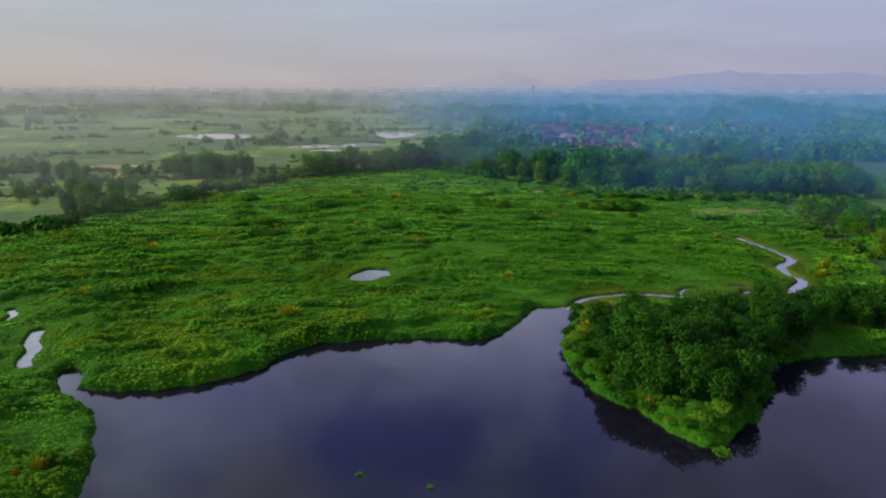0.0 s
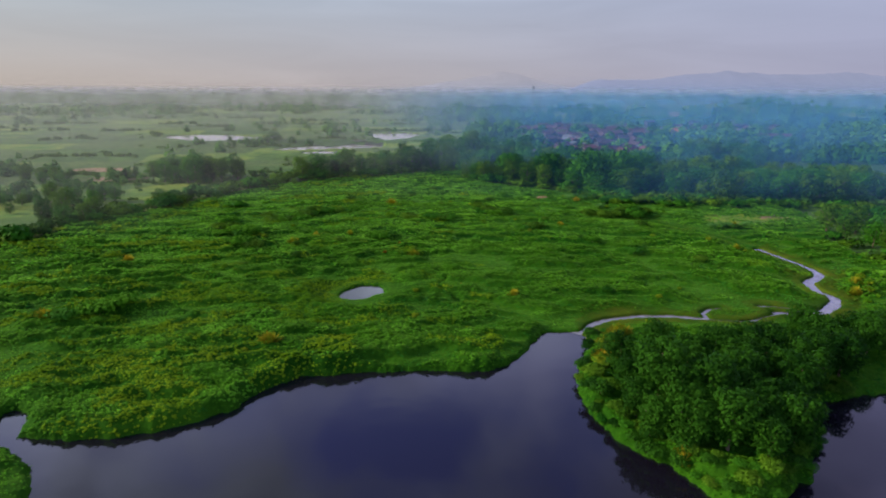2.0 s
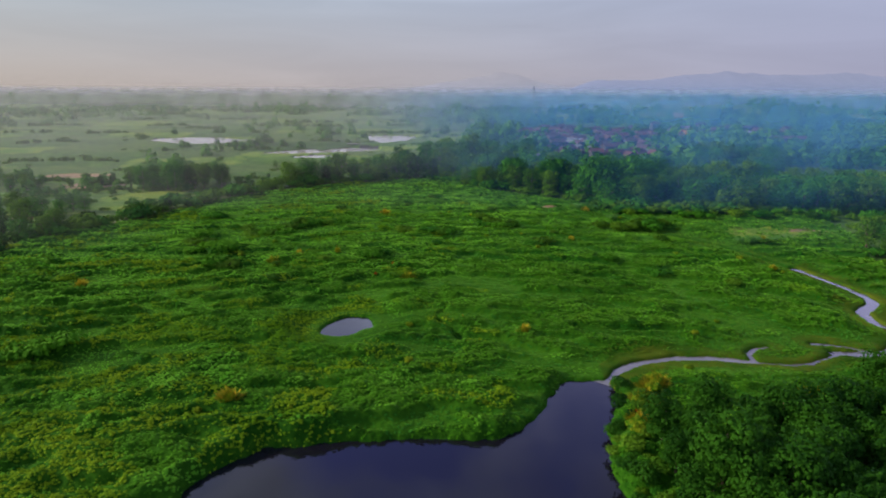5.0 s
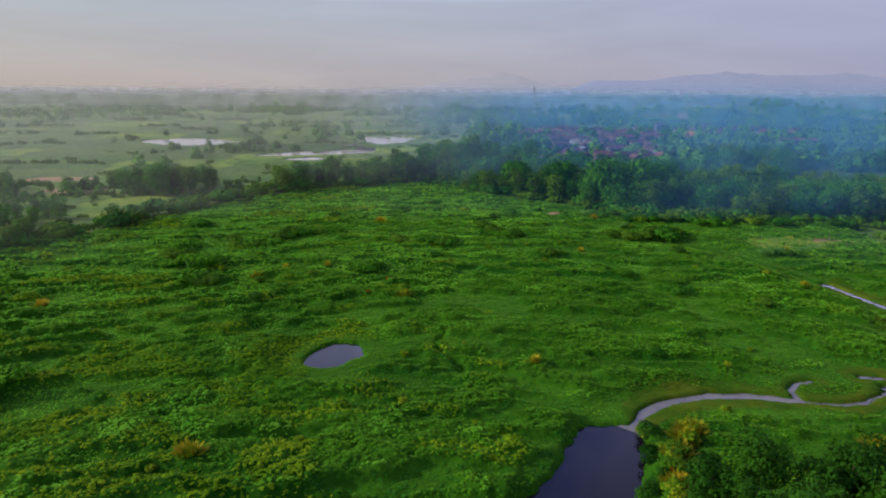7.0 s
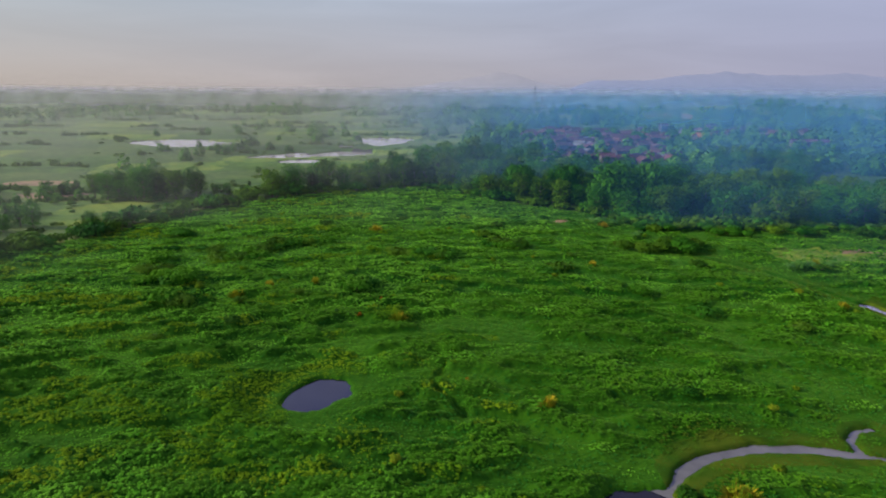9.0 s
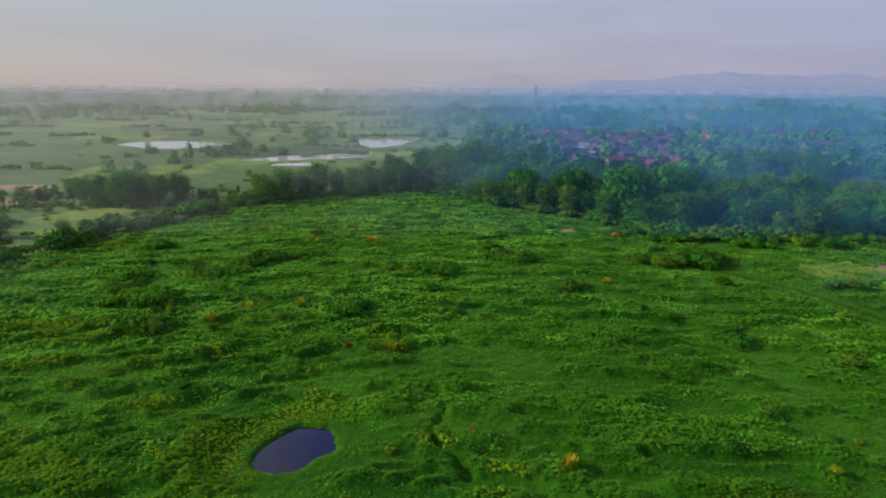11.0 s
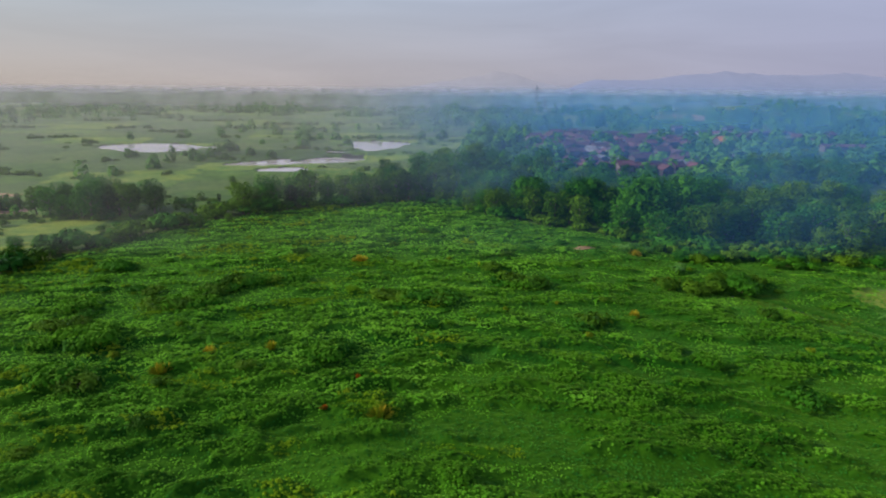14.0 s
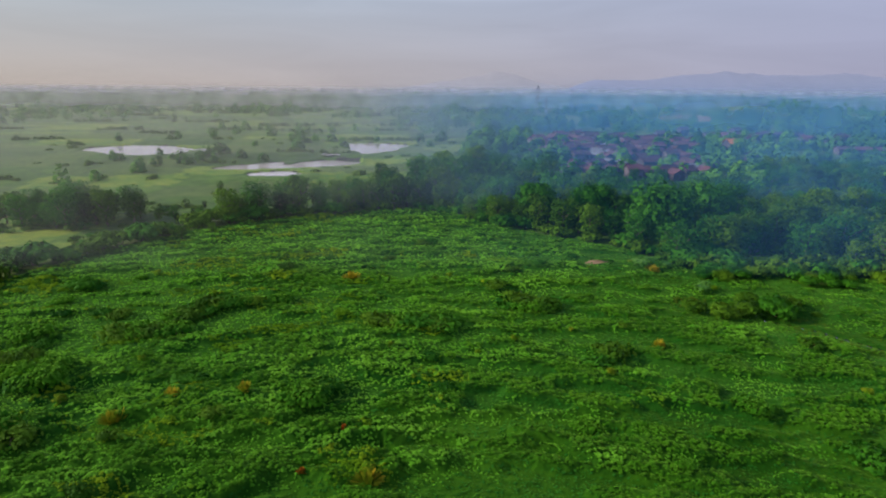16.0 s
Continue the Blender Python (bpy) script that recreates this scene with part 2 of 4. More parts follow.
WATER = bpy.data.materials.new("still_water")
WATER.use_nodes = True
t = WATER.node_tree
b = t.nodes["Principled BSDF"]
b.inputs["Base Color"].default_value = (0.006, 0.005, 0.009, 1)
b.inputs["Roughness"].default_value, b.inputs["IOR"].default_value = 0.05, 1.38
b.inputs["Specular IOR Level"].default_value = 0.7
geo = t.nodes.new("ShaderNodeNewGeometry")
ripple = t.nodes.new("ShaderNodeTexNoise")
ripple.inputs["Scale"].default_value, ripple.inputs["Detail"].default_value = 0.35, 2
t.links.new(geo.outputs["Position"], ripple.inputs["Vector"])
bp = t.nodes.new("ShaderNodeBump")
bp.inputs["Strength"].default_value, bp.inputs["Distance"].default_value = 0.05, 0.2
t.links.new(ripple.outputs["Fac"], bp.inputs["Height"])
t.links.new(bp.outputs[0], b.inputs["Normal"])


# lighter base colour that paints the low sky's reflection on the streams
SKY_PALED = material("shallow_water", (0.07, 0.068, 0.062), (0.12, 0.115, 0.105), 0.4, 0.05, 0.06, 0, spec=0.5)
# silt colour raised far enough to paint the bright sky's reflection on ponds
SILT_SKY = material("silty_water", (0.40, 0.36, 0.34), (0.48, 0.43, 0.42), 0.1, 0.02, 0.08, 0, spec=1.0)


def mist(name, density, top, near_ground, hue_left, hue_right, heart=1.0, inner=50.0, outer=90.0, woods_share=0.8, spread=100.0, fields_share=0.75):
    """A thin veil of droplets: scatters a share of the light both ways and lets the rest pass; thins out at its foot, its top, in wisps and towards the open middle of the marsh."""
    m = bpy.data.materials.new(name)
    m.use_nodes = True
    t = m.node_tree
    t.nodes.clear()
    geo = t.nodes.new("ShaderNodeNewGeometry")
    xyz = t.nodes.new("ShaderNodeSeparateXYZ")
    t.links.new(geo.outputs["Position"], xyz.inputs[0])

    def span(value, a, b, c, d):
        n = t.nodes.new("ShaderNodeMapRange")
        n.interpolation_type = "SMOOTHSTEP"
        for s, v in zip(list(n.inputs)[1:5], (a, b, c, d)):
            s.default_value = v
        t.links.new(value, n.inputs["Value"])
        return n.outputs[0]

    def times(x, y):
        n = t.nodes.new("ShaderNodeMath")
        n.operation = "MULTIPLY"
        t.links.new(x, n.inputs[0])
        if isinstance(y, float):
            n.inputs[1].default_value = y
        else:
            t.links.new(y, n.inputs[1])
        return n.outputs[0]

    wisps = t.nodes.new("ShaderNodeTexNoise")
    wisps.inputs["Scale"].default_value, wisps.inputs["Detail"].default_value = 1.4 / top, 3
    t.links.new(geo.outputs["Position"], wisps.inputs["Vector"])
    fac = times(span(xyz.outputs["Z"], -0.5, near_ground, 0, 1), span(xyz.outputs["Z"], 0.6 * top, top, 1, 0))
    fac = times(fac, span(wisps.outputs["Fac"], 0.25, 0.75, 0.65, 1.25))
    if heart < 1:
        aside = t.nodes.new("ShaderNodeMath")
        aside.operation = "ABSOLUTE"
        t.links.new(xyz.outputs["X"], aside.inputs[0])
        fac = times(fac, span(aside.outputs[0], inner, outer, heart, 1))
    # density scaled by woods_share on the right and fields_share on the left
    fac = times(fac, span(xyz.outputs["X"], -50, 60, 1.0, woods_share))
    fac = times(fac, span(xyz.outputs["X"], -0.5 * spread, 0.0, fields_share, 1.0))
    fac = times(fac, float(density))
    # warm sunward and blue far-side haze light is put into the droplet colour
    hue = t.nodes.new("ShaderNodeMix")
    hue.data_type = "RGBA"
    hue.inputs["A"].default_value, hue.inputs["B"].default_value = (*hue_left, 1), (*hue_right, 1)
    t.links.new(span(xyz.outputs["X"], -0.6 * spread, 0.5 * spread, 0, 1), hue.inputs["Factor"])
    one, two = t.nodes.new("ShaderNodeBsdfDiffuse"), t.nodes.new("ShaderNodeBsdfTranslucent")
    for n in (one, two):
        t.links.new(hue.outputs["Result"], n.inputs[0])
    both = t.nodes.new("ShaderNodeMixShader")
    both.inputs[0].default_value = 0.5
    t.links.new(one.outputs[0], both.inputs[1])
    t.links.new(two.outputs[0], both.inputs[2])
    clear_air = t.nodes.new("ShaderNodeBsdfTransparent")
    final = t.nodes.new("ShaderNodeMixShader")
    t.links.new(fac, final.inputs[0])
    t.links.new(clear_air.outputs[0], final.inputs[1])
    t.links.new(both.outputs[0], final.inputs[2])
    o = t.nodes.new("ShaderNodeOutputMaterial")
    t.links.new(final.outputs[0], o.inputs[0])
    return m


# ---- building tools ----
rng = np.random.default_rng(7)


def value_noise(x, y, seed):
    """Smooth noise on a unit lattice, 0 to 1."""
    xi, yi = np.floor(x).astype(np.int64), np.floor(y).astype(np.int64)
    u, v = x - xi, y - yi
    u, v = u * u * (3 - 2 * u), v * v * (3 - 2 * v)

    def lattice(i, j):
        h = (i * 374761393 + j * 668265263 + seed * 974711) & 0x7FFFFFFF
        h = ((h ^ (h >> 13)) * 1274126177) & 0x7FFFFFFF
        return ((h ^ (h >> 16)) & 0xFFFF) / 65535.0

    return (lattice(xi, yi) * (1 - u) + lattice(xi + 1, yi) * u) * (1 - v) + (lattice(xi, yi + 1) * (1 - u) + lattice(xi + 1, yi + 1) * u) * v


def fbm(x, y, seed, octaves=3):
    total, amp, norm = 0, 1.0, 0
    for k in range(octaves):
        total = total + amp * value_noise(x * 2**k, y * 2**k, seed + k)
        norm, amp = norm + amp, amp * 0.5
    return total / norm


def smooth(a, b, x):
    t = np.clip((x - a) / (b - a), 0, 1)
    return t * t * (3 - 2 * t)


def rounded(points, steps=4, closed=True):
    """A smooth line through the corner points of a plan."""
    p = np.array(points, float)
    n = len(p)
    made = []
    for i in range(n if closed else n - 1):
        a, b, c, d = (p[(i + k) % n] if closed else p[min(max(i + k, 0), n - 1)] for k in (-1, 0, 1, 2))
        for s in np.arange(steps) / steps:
            made.append(0.5 * (2 * b + (c - a) * s + (2 * a - 5 * b + 4 * c - d) * s * s + (3 * b - a - 3 * c + d) * s**3))
    if not closed:
        made.append(p[-1])
    return np.array(made)


def distance(x, y, line, closed):
    """The distance from each place to a line in the plan."""
    best = np.full(x.shape, 1e9)
    for a, b in zip(line, np.roll(line, -1, 0) if closed else line[1:]):
        d = b - a
        s = np.clip(((x - a[0]) * d[0] + (y - a[1]) * d[1]) / max(d @ d, 1e-9), 0, 1)
        best = np.minimum(best, (x - a[0] - s * d[0]) ** 2 + (y - a[1] - s * d[1]) ** 2)
    return np.sqrt(best)


def inside(x, y, line):
    odd = np.zeros(x.shape, bool)
    for a, b in zip(line, np.roll(line, -1, 0)):
        if a[1] != b[1]:
            odd ^= ((a[1] > y) != (b[1] > y)) & (x < (b[0] - a[0]) * (y - a[1]) / (b[1] - a[1]) + a[0])
    return odd


def mesh_of(name, verts, faces, mats, index=None, flat=True):
    """A mesh from arrays; faces all of one length."""
    me = bpy.data.meshes.new(name)
    verts, faces = np.asarray(verts, np.float32), np.asarray(faces, np.int32)
    n, k = faces.shape
    me.vertices.add(len(verts))
    me.vertices.foreach_set("co", verts.ravel())
    me.loops.add(n * k)
    me.loops.foreach_set("vertex_index", faces.ravel())
    me.polygons.add(n)
    me.polygons.foreach_set("loop_start", np.arange(n, dtype=np.int32) * k)
    for m in mats:
        me.materials.append(m)
    if index is not None:
        me.polygons.foreach_set("material_index", np.asarray(index, np.int32))
    me.polygons.foreach_set("use_smooth", np.full(n, not flat))
    me.update(calc_edges=True)
    return me


def leaf_arrays(centres, normals, length, width):
    """Diamond leaves, folded a little along the middle, one at each centre."""
    n = len(centres)
    nn = normals / np.maximum(np.linalg.norm(normals, axis=1, keepdims=True), 1e-6)
    t = np.cross(nn, rng.normal(size=(n, 3)))
    t /= np.maximum(np.linalg.norm(t, axis=1, keepdims=True), 1e-6)
    s = np.cross(nn, t)
    L, Wd = np.broadcast_to(length, n)[:, None], np.broadcast_to(width, n)[:, None]
    drop = nn * Wd * 0.35
    v = np.stack([centres - t * L, centres + s * Wd - drop, centres + t * L - drop * 0.5, centres - s * Wd - drop], 1).reshape(-1, 3)
    return v, np.arange(4 * n).reshape(n, 4)


def part(name, data, parent, label=""):
    ob = new(name, data)
    ob.parent = parent
    return tagged(ob, label) if label else ob


def bm_mesh(name, bm, mat):
    me = bpy.data.meshes.new(name)
    bmesh.ops.recalc_face_normals(bm, faces=bm.faces)
    bm.to_mesh(me)
    bm.free()
    me.materials.append(mat)
    return me


def tube(points, radii, sides=7):
    """A tapered tube along points, as a bmesh."""
    bm = bmesh.new()
    rings = []
    for i, (p, r) in enumerate(zip(points, radii)):
        p = Vector(p)
        d = (Vector(points[min(i + 1, len(points) - 1)]) - Vector(points[max(i - 1, 0)])).normalized()
        q = d.to_track_quat("Z", "Y")
        rings.append([bm.verts.new(p + q @ Vector((r * math.cos(a), r * math.sin(a), 0))) for a in (2 * math.pi * k / sides for k in range(sides))])
    for a, b in zip(rings, rings[1:]):
        for k in range(sides):
            bm.faces.new((a[k], a[(k + 1) % sides], b[(k + 1) % sides], b[k]))
    bm.faces.new(rings[-1])
    bm.faces.new(reversed(rings[0]))
    return bm


def box(bm, x0, y0, z0, x1, y1, z1):
    v = [bm.verts.new(p) for p in ((x0, y0, z0), (x1, y0, z0), (x1, y1, z0), (x0, y1, z0), (x0, y0, z1), (x1, y0, z1), (x1, y1, z1), (x0, y1, z1))]
    for f in ((3, 2, 1, 0), (4, 5, 6, 7), (0, 1, 5, 4), (1, 2, 6, 5), (2, 3, 7, 6), (3, 0, 4, 7)):
        bm.faces.new([v[k] for k in f])
    return bm


# ---- the plan ----
WATER_Z, BASE = -0.80, -0.45
LAKE = rounded([(-34, -300), (-34, -100), (-33.5, -20), (-34, 20), (-35, 38), (-36.8, 50), (-41.8, 60.5), (-46.6, 67.6), (-50, 69.6), (-54, 73), (-56, 77), (-53, 77), (-50.5, 72), (-42.5, 71.4), (-35, 73.4), (-27.4, 77.6),
                (-26, 81), (-21, 87), (-15, 88), (-9, 89), (-1, 89.5), (6, 89), (9.5, 91.5), (13.5, 95.8), (15.2, 99), (17, 102), (19, 103.4), (22.6, 103.4), (24.2, 101.8), (24.2, 98.6), (22.4, 94.7), (20.6, 90.6), (19, 81), (21, 72), (26, 66),
                (31, 59), (40, 65), (45, 71), (50, 79), (56, 82), (63, 83), (71, 84), (95, 86), (150, 75), (400, 40), (400, -300)], 3)
POND = rounded([(-20.6, 120.4), (-19.8, 124.4), (-17.2, 127.6), (-13.2, 127.4), (-11.6, 123.4), (-13.6, 121.4), (-14.8, 119.6), (-17.4, 118.6)], 2)
FAR_POND = rounded([(-186, 405), (-165, 386), (-143, 380), (-127, 394), (-132, 411), (-150, 427), (-178, 428)], 3)
SIDE_POND = rounded([(-127, 401), (-111, 402), (-112, 410), (-128, 411)], 3)
LONG_POND = rounded([(-99, 349), (-83, 347), (-55, 356), (-36, 365), (-37, 384), (-50, 382), (-62, 377), (-66, 364), (-74, 374), (-91, 362)], 3)
SMALL_POND = rounded([(-78, 335), (-73, 328), (-58, 331), (-60, 341), (-70, 342)], 3)
BACK_POND = rounded([(-54, 446), (-45, 415), (-38, 390), (-25, 405), (-16, 436), (-33, 451)], 3)
FIELD_PONDS = ((FAR_POND, 6.3), (SIDE_POND, 6.5), (LONG_POND, 4.4), (SMALL_POND, 4.4), (BACK_POND, 6.4))
NECK = rounded([(23.4, 102.8), (25.1, 104.9), (26.6, 106.8)], 3, False)
STREAM = rounded([(26.6, 106.8), (29.8, 108.9), (35.7, 110.6), (42.5, 111.1), (48.5, 109.7)], 3, False)
NARROWS = rounded([(48.5, 109.7), (53.5, 108.8), (57.4, 109.6), (63, 112.6)], 3, False)
UPPER_STREAM = rounded([(63, 113), (70.4, 112.6), (75.5, 116), (79.2, 120.7), (78.4, 125), (79.8, 130.4), (85.2, 135.2), (86.2, 140.5), (84.7, 149.5), (83, 157.6)], 3, False)
BRANCH = rounded([(49, 109.8), (49.1, 112.2), (51, 114.2), (53.6, 115)], 3, False)
BACKWATER = rounded([(61.4, 116.4), (66, 115.6), (69, 113)], 3, False)
CHANNEL = rounded([(-69.3, 91.5), (-67.6, 87.5), (-65.2, 84.5), (-64.4, 81), (-62.6, 78.6)], 3, False)
PUDDLE = rounded([(-81, 101), (-78.6, 98.6), (-78.4, 96)], 3, False)
GULLY = rounded([(-6.5, 154), (-3.4, 147.6), (-2.4, 138), (-0.3, 131), (1.5, 123.2), (3.2, 117)], 3, False)
DITCH = rounded([(82, 156), (76, 174), (66, 188), (50, 199)], 3, False)
MARSH_EDGE = rounded([(-160, -40), (-150, 110), (-117, 146), (-107, 180), (-92, 208), (-83, 232), (-75, 248), (-63, 261), (-46, 272), (-22, 279), (-2, 280), (13, 268),
                      (26, 257), (40, 247), (49, 238), (56, 224), (64, 215), (74, 219), (83, 211), (92, 217), (104, 210), (112, 216), (120, 208), (118, 185), (106, 165), (104, 140), (100, 112), (150, 90), (150, -40)], 3)


def warped(x, y):
    u = x + 1.6 * (fbm(x * 0.35, y * 0.35, 3) - 0.5) + 0.8 * (fbm(x * 1.3, y * 1.3, 23, 2) - 0.5)
    v = y + 1.6 * (fbm(x * 0.35 + 40, y * 0.35, 5) - 0.5) + 0.8 * (fbm(x * 1.3, y * 1.3, 29, 2) - 0.5)
    return u, v


def narrow(x, y):
    """How far a place lies inside the pond or a stream (below zero: outside), where only short grass grows beside the water."""
    s = distance(x, y, POND, True)
    best = np.where(inside(x, y, POND), s, -s) - 0.25
    for line, half in ((NECK, 0.2), (STREAM, 0.55), (NARROWS, 0.1), (UPPER_STREAM, 0.75), (BRANCH, 0.15), (BACKWATER, 0.3), (CHANNEL, 0.8), (PUDDLE, 0.45), (DITCH, 0.05)):
        best = np.maximum(best, half - distance(x, y, line, False))
    return best


def wet(x, y):
    """How far a place lies inside open water, in metres (below zero: on land)."""
    x, y = np.asarray(x, float), np.asarray(y, float)
    d = np.full(x.shape, -50.0)
    near = (np.abs(x) < 260) & (y < 560)
    u, v = warped(x[near], y[near])
    u = u + 9 * (fbm(u * 0.07, v * 0.09, 91) - 0.5) * smooth(310, 330, v)
    best = narrow(0.5 * (u + x[near]), 0.5 * (v + y[near]))
    for line in (LAKE, *(p for p, level in FIELD_PONDS)):
        s = distance(u, v, line, True)
        best = np.maximum(best, np.where(inside(u, v, line), s, -s))
    d[near] = best
    far = (x > 260) & (y < 90)
    d[far] = np.minimum(20, 62 - y[far])
    return d


def clumps(x, y, wide, deep, seed):
    """Rounded plant clumps on a jittered lattice, 0 in the gaps to 1 on the tops."""
    i, j = np.floor(x / wide).astype(np.int64), np.floor(y / deep).astype(np.int64)
    best = np.zeros(x.shape)
    for di in (-1, 0, 1):
        for dj in (-1, 0, 1):
            a, b = (i + di).astype(float), (j + dj).astype(float)
            r1, r2, r3 = value_noise(a, b, seed), value_noise(a, b, seed + 7), value_noise(a, b, seed + 13)
            u, v = x / wide - a - r1, y / deep - b - r2
            best = np.maximum(best, (0.45 + 0.55 * r3) * np.sqrt(np.clip(1 - (u * u + v * v) / (0.5 + 0.5 * r3), 0, 1)))
    return best


def lawn(x, y):
    """0 on the low sedge lawns, 1 on the leafy mounds, which lie in short wavering ridges."""
    u, v = x + 2.5 * fbm(x * 0.12, y * 0.12, 55, 2), y + 0.2 * np.sqrt(x * x + 90) + 3.0 * fbm(x * 0.1, y * 0.1, 57, 2)
    return smooth(0.34, 0.58, fbm(u * 0.14, v * 0.42, 11, 3) + 0.38 * (fbm(x * 0.035, y * 0.05, 13, 2) - 0.5) - 0.10 * smooth(130, 230, y))


def hummock(x, y):
    """The height of the marsh plants' mat above the soil: lawns, and mounds of rounded clumps with gaps between."""
    lawns = lawn(x, y)
    swell = fbm(x * 0.06, y * 0.09, 17, 2)
    u, v = x + 1.6 * fbm(x * 0.4, y * 0.4, 57, 2), y + 0.2 * np.sqrt(x * x + 90) + 2.2 * fbm(x * 0.22, y * 0.22, 59, 2)
    made = 0.40 * swell + lawns * (0.15 + 0.35 * swell) + (0.38 + 0.62 * lawns) * (0.62 * clumps(u, v, 3.0, 1.5, 61) + 0.55 * clumps(u, v, 1.25, 0.9, 67) + 0.34 * clumps(u, v, 0.62, 0.5, 71))
    made = made + 1.1 * np.clip(clumps(u, v, 6.5, 3.4, 83) - 0.35, 0, 1) * smooth(0.46, 0.6, fbm(x * 0.06, y * 0.07, 85, 2)) * (0.3 + 0.7 * lawns)
    trench = smooth(0.9, 0.15, distance(x + 6 * (fbm(x * 0.16, y * 0.16, 87, 3) - 0.5), y, GULLY, False)) * smooth(0.36, 0.52, fbm(x * 0.3, y * 0.3, 89, 2))
    return (1 - 0.88 * smooth(-8, -2.2, narrow(x, y))) * (1 - 0.85 * trench) * (1 - 0.4 * smooth(130, 220, y)) * made


def height(x, y):
    x, y = np.asarray(x, float), np.asarray(y, float)
    w = wet(x, y)
    land = smooth(0.5, -0.6, w)
    marsh = inside(x, y, MARSH_EDGE)
    z = BASE + 0.35 * (fbm(x * 0.02, y * 0.02, 41) - 0.5) * smooth(3, 20, -w) + np.where(marsh, hummock(x, y), 0.15 * fbm(x * 0.2, y * 0.2, 43)) * smooth(-0.3, 2.1, -w)
    z = z + smooth(1.0, 8.0, -w) * smooth(14, 3, np.hypot(x - 34, y - 82)) * 0.8
    # the farmland rises gently beyond the marsh, with level ground round its ponds
    z = z + 7.5 * smooth(250, 400, y)
    near = (np.abs(x) < 260) & (y > 310) & (y < 480)
    for line, level in FIELD_PONDS:
        d = distance(x[near], y[near], line, True)
        f = np.where(inside(x[near], y[near], line), 1, smooth(22, 3, d))
        z[near] = z[near] * (1 - f) + (level + 0.5) * f
    z = z + 15 * np.exp(-(((x - 470) / 150) ** 2 + ((y - 980) / 140) ** 2)) + 12 * np.exp(-(((x - 850) / 160) ** 2 + ((y - 1080) / 180) ** 2))
    return np.where(w > -0.6, z - 1.3 * (1 - land), z)


def ground_sheet():
    grow = np.cumsum(3.0 * 1.16 ** np.arange(38))
    xs = np.concatenate([-240 - grow[::-1], np.arange(-240, -90, 2.0), np.arange(-90, 100, 0.45), np.arange(100, 240, 2.0), 240 + grow])
    ys = np.concatenate([-260 - 40 * np.arange(6, 0, -1.0), np.arange(-260, -20, 10.0), np.arange(-20, 40, 2.0), np.arange(40, 170, 0.45), np.arange(170, 300, 1.2), np.arange(300, 540, 3.0), 540 + np.cumsum(4.0 * 1.13 ** np.arange(40))])
    X, Y = np.meshgrid(xs, ys)
    Z = height(X.ravel(), Y.ravel())
    # the soil lies below the mat of plants
    Z = Z - (0.04 + 0.10 * lawn(X.ravel(), Y.ravel())) * inside(X.ravel(), Y.ravel(), MARSH_EDGE) * smooth(1.2, 3.0, -wet(X.ravel(), Y.ravel())) * smooth(0, 8, Y.ravel())
    verts = np.stack([X.ravel(), Y.ravel(), Z], 1)
    nx, ny = len(xs), len(ys)
    i = (np.arange(ny - 1)[:, None] * nx + np.arange(nx - 1)[None, :]).ravel()
    faces = np.stack([i, i + 1, i + nx + 1, i + nx], 1)
    c = verts[faces].mean(1)
    idx = np.where(inside(c[:, 0], c[:, 1], MARSH_EDGE), 0, 1)
    jag = 6 * (fbm(c[:, 0] * 0.1, c[:, 1] * 0.1, 51) - 0.5)

    def patch(x, y, a, b, turn=0.0):
        u, v = (c[:, 0] - x) * math.cos(turn) + (c[:, 1] - y) * math.sin(turn), -(c[:, 0] - x) * math.sin(turn) + (c[:, 1] - y) * math.cos(turn)
        return np.hypot(u / a, v / b) < 1 + 0.09 * jag

    # long narrow plots on the sunward side
    u, v = c[:, 0] + 0.15 * c[:, 1] + 2.0 * jag, c[:, 1] - 0.08 * c[:, 0] + 1.2 * jag
    plot = value_noise(np.floor(u / 55.0), np.floor(v / 19.0), 301)
    sunny = (idx == 1) & (c[:, 0] < 0.06 * c[:, 1] - 10) & (c[:, 1] > 200) & (c[:, 1] < 1200)
    shady = (idx == 1) & (c[:, 0] >= 0.06 * c[:, 1] - 10) & (c[:, 1] > 480) & (c[:, 1] < 2400)
    idx[shady & (plot > 0.62)] = 2
    idx[shady & (plot < 0.2)] = 6
    idx[sunny & (plot < 0.30)] = 6
    idx[sunny & (plot > 0.74)] = 2
    for x, y, a, b, turn in ((-142, 196, 14, 8, 0.4), (-97, 237, 17, 6, 0.9), (-82, 258, 13, 5, 0.6), (-108, 226, 9, 5, 0.7), (-113, 247, 17, 9, 0.7), (-60, 343, 50, 10, 0.1), (-118, 318, 16, 8, 0.2), (98, 190, 16, 6, 0.0)):
        idx[patch(x, y, a, b, turn) & (idx == 1)] = 2
        idx[patch(x, y, a, b, turn) & (y < 200) & (x > 0)] = 2
    for x, y, a, b, turn in ((-131, 208, 5, 2, 0.3), (-145, 268, 13, 6, 0.1), (-165, 289, 14, 5, 0.1), (300, 760, 50, 50, 0.3), (38, 226, 3, 1.2, 0), (106, 193, 5, 1.5, 0.1)):
        idx[patch(x, y, a, b, turn)] = 3
    idx[(idx == 0) & (c[:, 1] + 2.5 * jag > 160)] = 5
    idx[(idx == 0) & (narrow(c[:, 0], c[:, 1]) > -2.6 + 0.7 * jag) & (c[:, 0] > 24)] = 7
    idx[(wet(c[:, 0], c[:, 1]) > 0.3)] = 4
